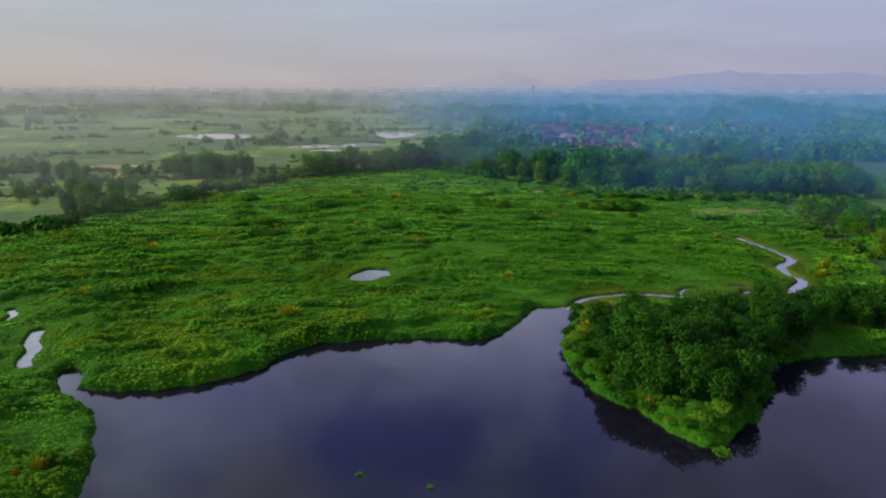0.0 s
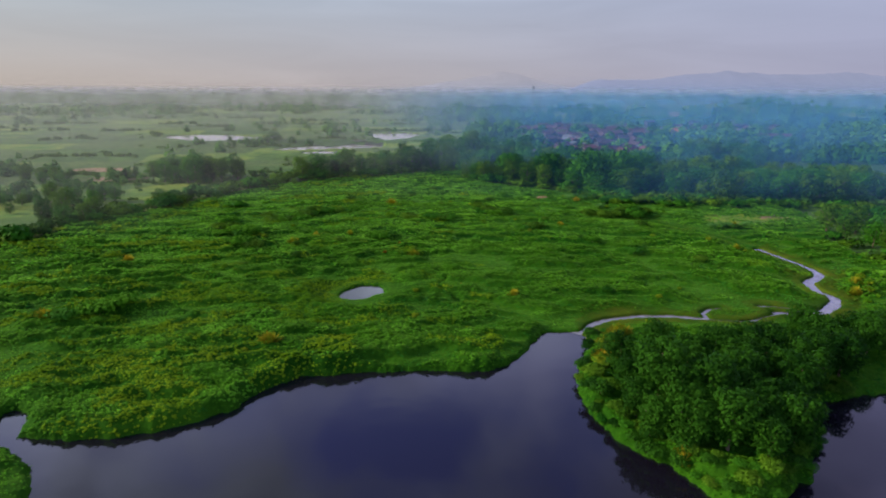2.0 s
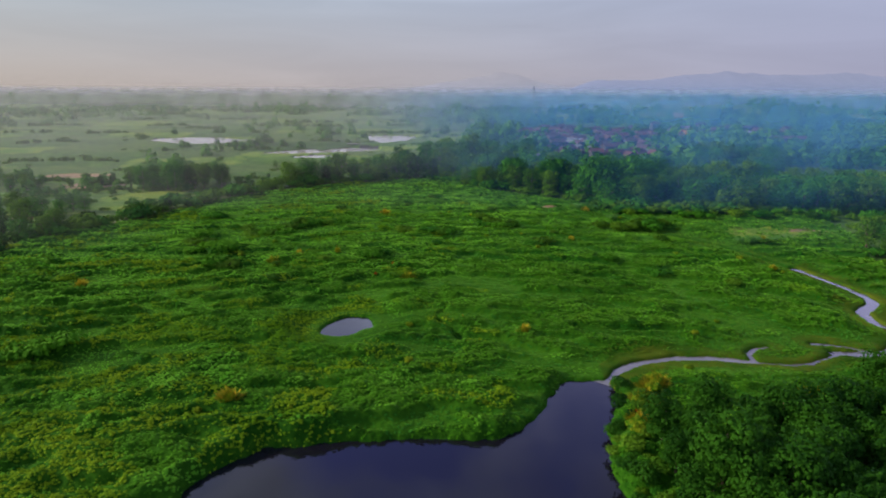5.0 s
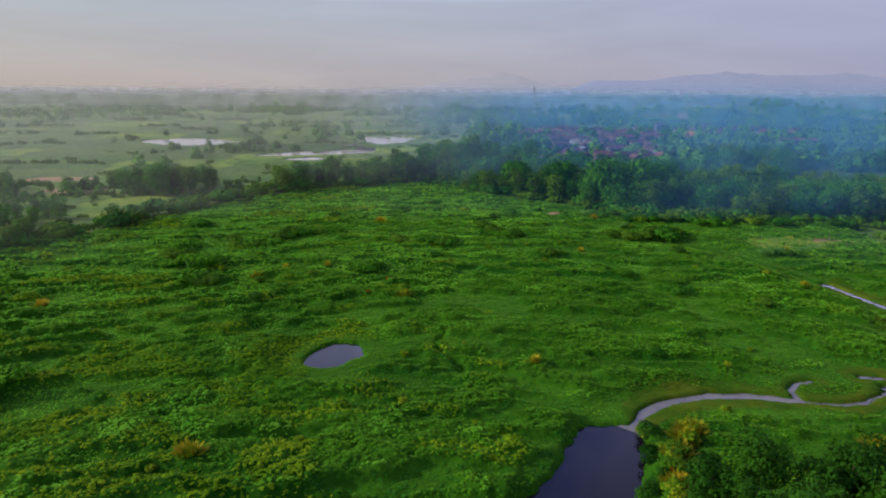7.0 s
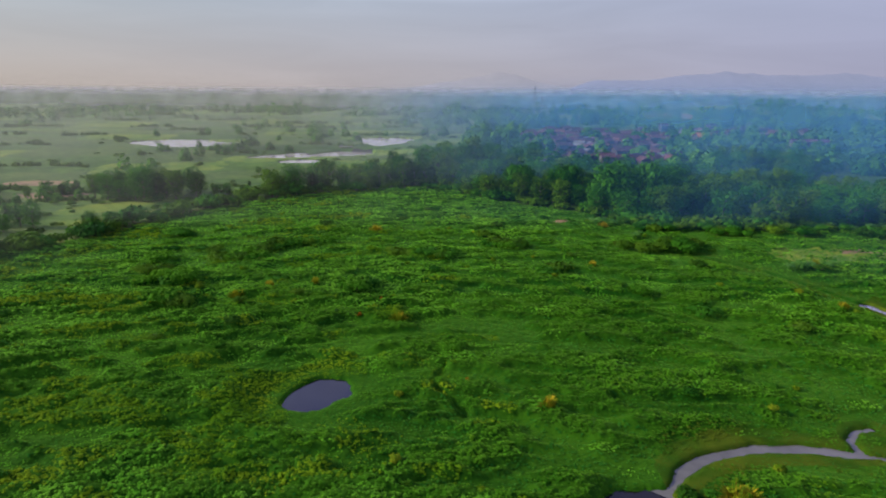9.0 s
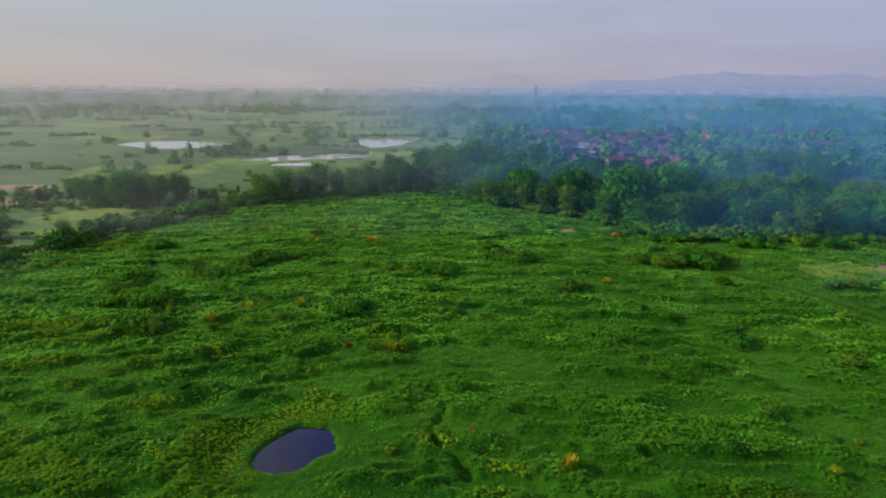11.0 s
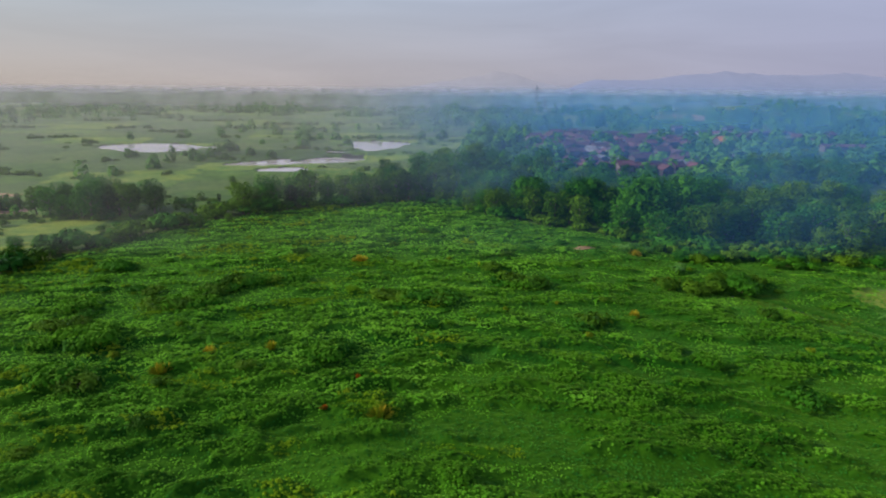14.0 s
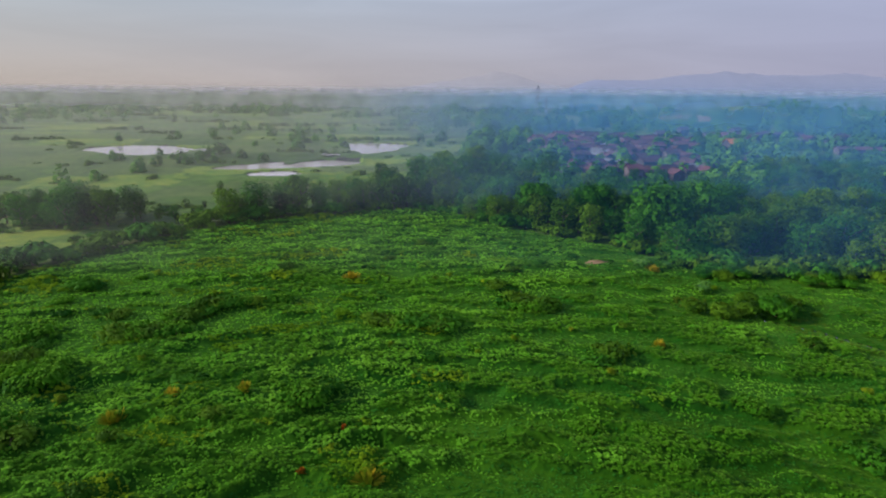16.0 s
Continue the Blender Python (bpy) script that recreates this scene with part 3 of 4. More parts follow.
    return mesh_of("ground", verts, faces, [MARSH, FIELD, LAWN, SOIL, MUD, PALE_FLOOR, STUBBLE, BANK_SEDGE], idx, False)


tagged(new("ground", ground_sheet()), "green marsh and hazy farmland reaching the horizon", "ground", kind="structure")
water_bm = bmesh.new()
bmesh.ops.create_grid(water_bm, x_segments=2, y_segments=2, size=1.0, matrix=Matrix.Translation((0, -100, WATER_Z)) @ Matrix.Diagonal((700, 370, 1, 1)))
tagged(new("water", bm_mesh("water", water_bm, WATER)), "dark still lake water mirroring a lilac sky", "water", kind="structure")


def stream_water(line, half, level):
    """A ribbon of water along a stream bed, its colour paled as reflected sky."""
    along = np.gradient(line, axis=0)
    side = np.stack([-along[:, 1], along[:, 0]], 1) / np.linalg.norm(along, axis=1, keepdims=True) * half
    bm = bmesh.new()
    banks = [[bm.verts.new((x, y, level)) for x, y in edge] for edge in (line + side, line - side)]
    for a, b, c, d in zip(banks[0], banks[0][1:], banks[1][1:], banks[1]):
        bm.faces.new((a, b, c, d))
    tagged(new("stream_water", bm_mesh("stream_water", bm, SKY_PALED)), "sky-pale silvery stream winding through the marsh", "water", kind="structure")


for k, (line, half) in enumerate(((np.concatenate([NECK[:-1], STREAM]), 1.7), (UPPER_STREAM, 2.0), (BRANCH, 0.9), (NARROWS, 1.0), (BACKWATER, 1.2), (CHANNEL, 2.0), (PUDDLE, 1.4))):
    stream_water(line, half, WATER_Z + 0.04 - 0.005 * k)
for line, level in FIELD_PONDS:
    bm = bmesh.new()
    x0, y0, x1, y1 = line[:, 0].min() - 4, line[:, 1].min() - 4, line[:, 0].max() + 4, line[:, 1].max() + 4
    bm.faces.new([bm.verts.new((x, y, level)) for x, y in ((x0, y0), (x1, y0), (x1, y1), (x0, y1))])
    tagged(new("pond_water", bm_mesh("pond_water", bm, SILT_SKY)), "silvery pond in misty fields", "water", kind="structure")


# ---- far hills and mist ----
def ridge(name, y, x0, x1, profile, mat, label):
    """A far range of hills with a broken crest and folded slopes."""
    n, rows = 240, 14
    xs = np.linspace(x0, x1, n)
    top = profile(xs)
    verts = []
    for r in range(rows):
        f = r / (rows - 1)
        fold = 1 + 0.25 * (fbm(xs * 0.006, np.full(n, r * 0.7), 61) - 0.5) * (1 - f)
        verts.append(np.stack([xs, np.full(n, y - 420 * (1 - f)), -4 + (top + 4) * f**1.3 * fold], 1))
    i = (np.arange(rows - 1)[:, None] * n + np.arange(n - 1)[None, :]).ravel()
    faces = np.stack([i, i + 1, i + n + 1, i + n], 1)
    return tagged(new(name, mesh_of(name, np.concatenate(verts), faces, [mat], None, False)), label, "mountains", kind="structure")


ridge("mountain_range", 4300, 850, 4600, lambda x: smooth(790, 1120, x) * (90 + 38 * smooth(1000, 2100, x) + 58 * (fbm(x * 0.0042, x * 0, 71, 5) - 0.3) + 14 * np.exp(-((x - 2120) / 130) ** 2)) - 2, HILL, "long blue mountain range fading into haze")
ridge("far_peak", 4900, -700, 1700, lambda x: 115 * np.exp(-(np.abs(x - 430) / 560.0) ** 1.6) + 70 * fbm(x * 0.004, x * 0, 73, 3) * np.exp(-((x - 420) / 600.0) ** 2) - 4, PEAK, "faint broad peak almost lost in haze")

# upright sheets added in place of hazy air, its light painted as tints
SUNWARD_WARM, AWAY_BLUE, PALE = (0.84, 0.76, 0.58), (0.24, 0.60, 0.93), (0.68, 0.62, 0.60)
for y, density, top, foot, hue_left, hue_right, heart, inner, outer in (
        (160, 0.12, 44, 10, SUNWARD_WARM, AWAY_BLUE, 0.0, 55, 100), (213, 0.19, 44, 6, SUNWARD_WARM, AWAY_BLUE, 0.25, 35, 85), (268, 0.18, 46, 10, SUNWARD_WARM, AWAY_BLUE, 0.8, 90, 150),
        (335, 0.22, 48, 16, SUNWARD_WARM, AWAY_BLUE, 1, 0, 0), (480, 0.32, 44.5, 20, SUNWARD_WARM, AWAY_BLUE, 1, 0, 0), (900, 0.60, 41, 20, (0.72, 0.66, 0.57), (0.46, 0.64, 0.80), 1, 0, 0), (2100, 0.95, 43, 6, PALE, (0.58, 0.60, 0.67), 1, 0, 0)):
    wide = 260 + 1.5 * y
    bm = bmesh.new()
    cols = [Vector((wide * (k / 12 - 1), y, 0)) for k in range(25)]
    lower, upper = [bm.verts.new(c + Vector((0, 0, -1))) for c in cols], [bm.verts.new(c + Vector((0, 0.02 * y, top))) for c in cols]
    for k in range(24):
        bm.faces.new((lower[k], lower[k + 1], upper[k + 1], upper[k]))
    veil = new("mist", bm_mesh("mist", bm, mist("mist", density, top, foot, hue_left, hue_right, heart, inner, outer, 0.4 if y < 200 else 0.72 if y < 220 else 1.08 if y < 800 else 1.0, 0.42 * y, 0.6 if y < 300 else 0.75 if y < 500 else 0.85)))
    tagged(veil, "thin veil of tinted morning mist over the plain", "mist", kind="stuff")


# ---- marsh plants ----
def marsh_plants():
    """Clumps of leaves, each a small dome, over the whole marsh: finer where the flight passes close."""
    n = 700000
    y = 286 * rng.random(n)
    x = (rng.random(n) * 2 - 1) * 150
    reach = np.maximum(np.maximum(63, np.abs(x) / 0.72), np.where(y > 145, np.hypot(y - 96, 40), 0))
    keep = (np.abs(x) < 0.80 * np.maximum(y, 46) + 14) & (rng.random(n) < 1.15 * (63 / reach) ** 1.8)
    x, y, reach = x[keep], y[keep], reach[keep]
    keep = inside(x, y, MARSH_EDGE) & (rng.random(len(x)) < 0.78 + 0.22 * lawn(x, y))
    reach = reach[keep]
    x, y = x[keep], y[keep]
    w = wet(x, y)
    keep = w < -0.15
    x, y, w, reach = x[keep], y[keep], w[keep], reach[keep]
    z = height(x, y)
    low = smooth(-4.5, -1.0, narrow(x, y))
    lawns = lawn(x, y)
    size = 0.0026 * reach * (0.6 + 0.7 * rng.random(len(x)) ** 2) * (0.6 + 0.4 * lawns) * (1 - 0.4 * low)
    k = 6
    m = len(x) * k
    c = np.repeat(np.stack([x, y, np.maximum(z, WATER_Z + 0.05)], 1), k, 0)
    r = np.repeat(size, k)
    u = rng.normal(size=(m, 3))
    u[:, 2] = np.abs(u[:, 2]) + 0.25
    u /= np.linalg.norm(u, axis=1, keepdims=True)
    c += u * r[:, None] * np.array([1.05, 1.05, 0.9])
    length = r * (0.72 + 0.45 * rng.random(m))
    e = 0.22
    slope = np.stack([(z - height(x + e, y)) / e, (z - height(x, y + e)) / e, np.ones(len(x))], 1)
    slope /= np.linalg.norm(slope, axis=1, keepdims=True)
    v, f = leaf_arrays(c, 0.52 * u + rng.normal(size=(m, 3)) * 0.14 + 1.2 * np.repeat(slope, k, 0), length, length * 0.6)
    stand_of = lambda wide, deep, seed: np.clip((fbm(x * wide, y * deep, seed, 3) - 0.5) * 2.2 + 0.5 + 0.22 * (rng.random(len(x)) - 0.5), 0, 1)
    kind = (lawns + 0.25 * (rng.random(len(x)) - 0.5) < 0.5).astype(int)
    # haze and sunward light put into colour: far and left leaves turn paler
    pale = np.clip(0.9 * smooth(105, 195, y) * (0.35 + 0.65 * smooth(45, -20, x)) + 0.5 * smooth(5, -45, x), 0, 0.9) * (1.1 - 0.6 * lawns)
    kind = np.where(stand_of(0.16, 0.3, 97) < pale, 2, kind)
    # the sun-coloured copy goes to the left marsh, most on its mounds
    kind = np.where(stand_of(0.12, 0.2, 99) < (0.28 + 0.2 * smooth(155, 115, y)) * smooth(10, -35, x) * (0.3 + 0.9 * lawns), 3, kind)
    kind = np.where((x > 24) & (rng.random(len(x)) < 0.85 * smooth(-5.5, -2.5, narrow(x, y)) * smooth(0.35, 0.55, fbm(x * 0.12, y * 0.12, 93, 2))), 4, kind)
    return mesh_of("marsh_plants", v, f, [REED, SEDGE, HAZE_SEDGE, SUNLIT_SEDGE, BANK_SEDGE], np.repeat(kind, k))


tagged(new("marsh_plants", marsh_plants()), "dense bright green floating marsh plants in billowing mounds", "marsh plants", kind="stuff")


# ---- trees and bushes ----
def crown_arrays(lobes, leaves, leaf, flat=0.8):
    """Leaves on the upper and outer sides of several round lobes (x, y, z, r)."""
    lobes = np.array(lobes, float)
    share = lobes[:, 3] ** 2
    which = rng.choice(len(lobes), leaves, p=share / share.sum())
    u = rng.normal(size=(leaves, 3))
    u[:, 2] = np.where(u[:, 2] < -0.35, -u[:, 2], u[:, 2])
    u /= np.linalg.norm(u, axis=1, keepdims=True)
    rag = 0.72 + 0.36 * rng.random(leaves)
    rough = 1 + 0.28 * np.sin(u[:, 0] * 7 + which) * np.sin(u[:, 1] * 6 + 2 * which)
    c = lobes[which, :3] + u * (lobes[which, 3] * rag * rough)[:, None] * np.array([1, 1, flat])
    length = leaf * (0.6 + 0.7 * rng.random(leaves))
    return leaf_arrays(c, u + rng.normal(size=(leaves, 3)) * 0.24 + np.array([0, 0, 0.25]), length, length * 0.62)


def lobed(h, r, n, seed, low=0.2):
    """Round lobes stacked from the skirt of a crown to its top, widest below the middle."""
    rr = np.random.default_rng(seed)
    made = [(0, 0, h * 0.55, r * 0.62), (0, 0, h * 0.32, r * 0.6)]
    for k in range(n):
        f = low + (0.92 - low) * (k + 0.5) / n
        a = 2.4 * k + 0.8 * rr.random()
        wide = r * (0.45 + 0.55 * math.sin(math.pi * min(1.0, 1.02 - 0.85 * f)))
        q = r * (0.30 + 0.22 * rr.random())
        out = max(wide - q, 0.05) * (0.7 + 0.4 * rr.random())
        made.append((out * math.cos(a), out * math.sin(a), h * f - 0.2 * q, q))
    return made


def tree(name, h, r, lobes, leaves, leaf, mat, seed, label, low=0.45):
    """A tapered trunk that forks into limbs, under a ragged crown of leaves."""
    rr = np.random.default_rng(seed)
    top = new(name)
    lean = rr.normal(size=2) * 0.04 * h
    fork = 0.42 * h
    points = [(0, 0, -0.4), (0.05 * lean[0], 0, 0.1 * h), (0.5 * lean[0], 0.5 * lean[1], fork), (lean[0], lean[1], 0.75 * h)]
    part("trunk", bm_mesh("trunk", tube(points, (0.034 * h, 0.026 * h, 0.019 * h, 0.006 * h)), BARK), top)
    for k in range(4):
        a = 1.57 * k + rr.random()
        q = (0.55 + 0.2 * rr.random()) * r
        s = fork * (0.75 + 0.1 * k)
        limb = [(0.5 * lean[0], 0.5 * lean[1], s), (0.55 * q * math.cos(a), 0.55 * q * math.sin(a), s + 0.16 * h), (q * math.cos(a), q * math.sin(a), s + 0.27 * h)]
        part("limb", bm_mesh("limb", tube(limb, (0.014 * h, 0.009 * h, 0.004 * h), 5), BARK), top)
    v, f = crown_arrays(lobed(h, r, lobes, seed, low), leaves, leaf)
    part("crown", mesh_of("crown", v, f, [mat]), top)
    return tagged(top, label, "tree")


def bush(name, h, r, leaves, leaf, mat, seed, label, category="bush"):
    rr = np.random.default_rng(seed)
    top = new(name)
    for k in range(3):
        a = 2.1 * k + rr.random()
        part("stem", bm_mesh("stem", tube([(0, 0, -0.3), (0.2 * r * math.cos(a), 0.2 * r * math.sin(a), 0.35 * h), (0.45 * r * math.cos(a), 0.45 * r * math.sin(a), 0.7 * h)], (0.05, 0.035, 0.015), 5), BARK), top)
    lobes = [(0.55 * r * math.cos(2.4 * k), 0.55 * r * math.sin(2.4 * k), h * (0.35 + 0.25 * rr.random()), r * (0.4 + 0.2 * rr.random())) for k in range(6)] + [(0, 0, 0.5 * h, 0.6 * r)]
    v, f = crown_arrays(lobes, leaves, leaf, min(1.0, h / (1.3 * r)))
    v[:, 2] = np.maximum(v[:, 2], 0.0)
    part("foliage", mesh_of("foliage", v, f, [mat]), top)
    return tagged(top, label, category)


def banana(name, h, seed):
    """A clump of false stems with long arching leaves."""
    rr = np.random.default_rng(seed)
    top = new(name)
    for s in range(3):
        bx, by = rr.normal(size=2) * 0.5
        hs = h * (0.45 + 0.12 * rr.random())
        part("stem", bm_mesh("stem", tube([(bx, by, -0.3), (bx, by, 0.5 * hs), (bx * 1.1, by * 1.1, hs)], (0.14, 0.11, 0.07), 6), BANANA), top)
        bm = bmesh.new()
        for k in range(8):
            a, up = 0.79 * k + rr.random(), 0.5 + 0.6 * rr.random()
            length, half = h * 0.55, 0.32 + 0.1 * rr.random()
            d, side = Vector((math.cos(a), math.sin(a), 0)), Vector((-math.sin(a), math.cos(a), 0))
            rows = []
            for i in range(5):
                q = i / 4
                c = Vector((bx * 1.1, by * 1.1, hs)) + d * length * q + Vector((0, 0, length * (up * q - 1.05 * q * q)))
                w = half * math.sin(math.pi * min(0.15 + 0.8 * q, 0.97))
                rows.append([bm.verts.new(c + side * w - Vector((0, 0, 0.25 * w))), bm.verts.new(c), bm.verts.new(c - side * w - Vector((0, 0, 0.25 * w)))])
            for p, q in zip(rows, rows[1:]):
                bm.faces.new((p[0], p[1], q[1], q[0]))
                bm.faces.new((p[1], p[2], q[2], q[1]))
        part("leaves", bm_mesh("leaves", bm, BANANA), top)
    return tagged(top, "banana clump with long arching pale green leaves", "banana plant")


def spread_out(n, x0, x1, y0, y1, gap, test, seed):
    """Places at least a gap apart within a region of the plan."""
    rr = np.random.default_rng(seed)
    x, y = x0 + (x1 - x0) * rr.random(n * 25), y0 + (y1 - y0) * rr.random(n * 25)
    fits = test(x, y)
    made = np.zeros((0, 2))
    for p in np.stack([x, y], 1)[fits]:
        if len(made) == 0 or ((made - p) ** 2).sum(1).min() > gap * gap:
            made = np.vstack([made, p])
            if len(made) == n:
                break
    return [(float(u), float(v)) for u, v in made]


used = set()


def plant(kinds, places, low, high, group, label="", sink=0.15, seed=0, name=""):
    """Stands copies of some kinds of plant at places, scaled and turned by chance."""
    rr = np.random.default_rng(seed + 100)
    zs = height(np.array([p[0] for p in places]), np.array([p[1] for p in places]))
    for (x, y), z in zip(places, zs):
        k = kinds[int(rr.integers(len(kinds)))]
        m = pose(x, y, float(z) - sink, 0, 0, 360 * rr.random()) @ Matrix.Scale(low + (high - low) * rr.random(), 4)
        if k.name in used:
            ob = copy_thing(k, m)
            ob.name = name or ob.name
        else:
            ob, k.matrix_basis = k, m
            used.add(k.name)
        tagged(ob, label, group=group)


def on_land(x, y, margin=-2.0):
    return wet(x, y) < margin


def in_marsh(x, y):
    return inside(x, y, MARSH_EDGE)


def from_edge(x, y):
    return distance(x, y, MARSH_EDGE, True)


# the wooded point in the lake
point_trees = [tree("tree", 8.0, 3.4, 26, 3000, 0.24, m, s, "broad leafy tree on the wooded lake point", 0.22) for s, m in ((1, LEAF_DEEP), (2, LEAF_DEEP), (3, LEAF_DEEP), (4, LEAF_DEEP))]
plant(point_trees, spread_out(62, 20, 60, 60, 98, 3.2, lambda x, y: (on_land(x, y, -2.8)) & ((x - 40) ** 2 / 330 + (y - 81) ** 2 / 290 < 1) & (x > 24 + 0.35 * np.maximum(y - 84, 0)) & ((y < 89) | (x > 53)), 1), 0.7, 1.08, "trees on the lake point", seed=1)
point_bushes = [bush("bush", 1.9, 1.8, 500, 0.22, m, s, "low leafy bush along the lake shore") for s, m in ((11, LEAF_WARM), (12, LEAF_DEEP), (13, LEAF))]
plant(point_bushes, spread_out(116, 18, 56, 58, 104, 1.3, lambda x, y: (on_land(x, y, -0.4)) & ~(on_land(x, y, -4.2)) & (y < 103), 2), 0.5, 1.0, "bushes along the lake point", seed=2)
plant(point_trees, spread_out(50, 57, 125, 89, 106, 3.3, lambda x, y: (on_land(x, y, -3.0)) & (y > 86 + 0.06 * x) & (y < 98 + 0.12 * (x - 64)), 3), 0.7, 1.0, "trees on the lake bank", "leafy tree on the grassy lake bank", seed=3)

# woods beside the marsh
wood_trees = [tree("woodland_tree", 12.0, r, 22, 1350, 0.38, m, s, "tall leafy tree at the marsh edge", lw) for s, m, r, lw in
              ((21, LEAF, 5.2, 0.16), (22, LEAF_WARM, 4.6, 0.18), (23, LEAF, 6.2, 0.2), (24, LEAF_DEEP, 3.8, 0.14), (25, LEAF_WARM, 5.6, 0.16))]
edge_bushes = [bush("thicket", 2.6, 2.4, 300, 0.42, m, s, "dense green thicket at the field edge", "thicket") for s, m in ((31, LEAF_WARM), (32, LEAF_WARM), (33, LEAF))]
plant(wood_trees, spread_out(38, 103, 150, 112, 182, 4.4, lambda x, y: ~(in_marsh(x, y)), 4), 0.6, 0.95, "trees beside the stream", "leafy tree on the marsh side", seed=4)
spreading_trees = [tree("spreading_tree", 13.0, 7.5, 30, 3000, 0.5, m, s, "broad spreading tree towering over the wood", 0.3) for s, m in ((26, LEAF_WARM), (27, LEAF), (28, LEAF))]
plant(spreading_trees, [(71, 232), (92, 228), (106, 236), (84, 243), (120, 232), (131, 245), (98, 252), (112, 262), (76, 258), (128, 272), (60, 246), (90, 272), (140, 228), (30, 268), (46, 262)], 0.8, 1.15, "spreading trees of the wood", seed=26)
plant(wood_trees, spread_out(165, 56, 170, 218, 330, 5.2, lambda x, y: (y > np.where(x > 78, 219, 228)) & ((x > 125) | (y < 288)) & ~((x > 146) & (y > 262) & (y < 305)), 5), 0.8, 1.3, "trees of the wood", "leafy tree in a dense wood", seed=5)
plant(wood_trees, spread_out(40, 50, 128, 290, 330, 5.0, lambda x, y: value_noise(x * 0.08, y * 0.08, 19) > 0.35, 25), 0.4, 0.62, "low trees below the village", "young leafy tree below the village", seed=25)
plant(wood_trees, spread_out(120, -62, 62, 240, 335, 4.4, lambda x, y: ~(in_marsh(x, y)) & (y < 296 + 0.5 * (x + 20)) & (from_edge(x, y) < 14 + 0.5 * np.maximum(x + 5, 0)) & (from_edge(x, y) > 1.5), 6), 0.85, 1.25, "trees of the belt", "tall leafy tree in the marsh-edge belt", seed=6, name="belt_tree")
plant(wood_trees, spread_out(34, -22, 44, 272, 332, 5.2, lambda x, y: ~(in_marsh(x, y)) & (from_edge(x, y) > 4) & (y < 332 - 0.2 * np.abs(x - 10)), 17), 1.15, 1.5, "tall trees of the belt", "very tall leafy tree in the marsh-edge belt", seed=17, name="belt_tree")
plant(edge_bushes, spread_out(95, -62, 120, 216, 300, 2.6, lambda x, y: ~(in_marsh(x, y)) & (from_edge(x, y) < 5), 7), 0.7, 1.4, "thicket below the wood", seed=7)
# hedges and clumps on the sunward side
plant(edge_bushes, spread_out(105, -155, -50, 105, 272, 2.6, lambda x, y: ~(in_marsh(x, y)) & (from_edge(x, y) < 6), 8), 0.8, 1.7, "hedge along the marsh", "dense hedge bush along the marsh", seed=8)
for k, (x, y, a, b, n, s0, s1) in enumerate(((-108, 266, 20, 9, 22, 0.85, 1.2), (-113, 184, 11, 9, 10, 0.7, 1.0), (-128, 216, 14, 8, 9, 0.6, 0.9), (-150, 205, 14, 14, 8, 0.4, 0.7), (-75, 268, 12, 5, 8, 0.35, 0.55), (-150, 268, 18, 8, 7, 0.4, 0.6), (-178, 260, 22, 12, 12, 0.45, 0.75))):
    plant(wood_trees, spread_out(n, x - a, x + a, y - b, y + b, 4.2, lambda u, v: (((u - x) / a) ** 2 + ((v - y) / b) ** 2 < 1) & ~(in_marsh(u, v)), 40 + k), s0, s1, "tree clump in the fields", "leafy tree in a misty field clump", seed=40 + k, name="field_tree")
plant(wood_trees, [(-75, 244), (-97, 212), (-76, 283), (-121, 351), (-80, 309), (-104, 222), (-62, 252), (-68, 246)], 0.35, 0.6, "lone field trees", "lone leafy tree in a misty field", seed=60, name="field_tree")
plant(edge_bushes, spread_out(40, -140, -70, 212, 282, 3.2, lambda x, y: ~(in_marsh(x, y)) & (from_edge(x, y) > 7) & (fbm(x * 0.08, y * 0.12, 95, 2) > 0.48), 27), 0.3, 0.8, "scrub on the grassy bank", "small scrub bush on a rough grassy bank", seed=27)
# shrubs in the marsh
marsh_bushes = [bush("marsh_shrub", 1.3, 2.0, 360, 0.24, m, s, "low dark shrub in the marsh", "shrub") for s, m in ((51, LEAF), (52, LEAF_WARM), (53, REED))]
spots = [(-7, 188), (-10, 189), (-4, 187), (-43, 193), (-41, 196), (-36, 197), (-46, 190), (-49, 183), (17, 196), (20, 197), (14, 198), (-55, 167), (-57, 170), (-31, 199), (-71, 206), (-3, 242), (-35, 168),
         (-17, 164), (25, 176), (0, 186), (-65, 183), (-62, 180), (12, 207), (-61, 108), (-58, 110), (-60, 193), (-43, 184), (-56, 192), (-66, 105), (48, 150), (40, 160)]
spots += [(x + 1.9, y + 0.7) for x, y in spots[:20]] + [(-50.6, 182), (-60, 174), (-53, 166.5), (-61, 166), (-58, 168.5), (-63, 172), (-48, 153), (-51, 154.5), (24.4, 173.6), (-16.7, 162.7)]
plant(marsh_bushes, spots, 0.8, 1.45, "shrubs in the marsh", seed=9)
plant(marsh_bushes, spread_out(70, -100, 95, 95, 270, 5.0, lambda x, y: (in_marsh(x, y)) & (on_land(x, y, -3)), 10), 0.35, 0.8, "shrubs in the marsh", seed=10)
plant(edge_bushes, spread_out(45, 56, 118, 219, 246, 3.2, lambda x, y: ~(in_marsh(x, y)), 18), 0.8, 1.6, "undergrowth of the wood", "dense undergrowth bush in the wood", seed=18)
plant(edge_bushes, spread_out(70, 103, 150, 108, 216, 3.0, lambda x, y: ~(in_marsh(x, y)), 19), 0.6, 1.2, "scrub beside the marsh", "dense scrub bush beside the marsh", seed=19)
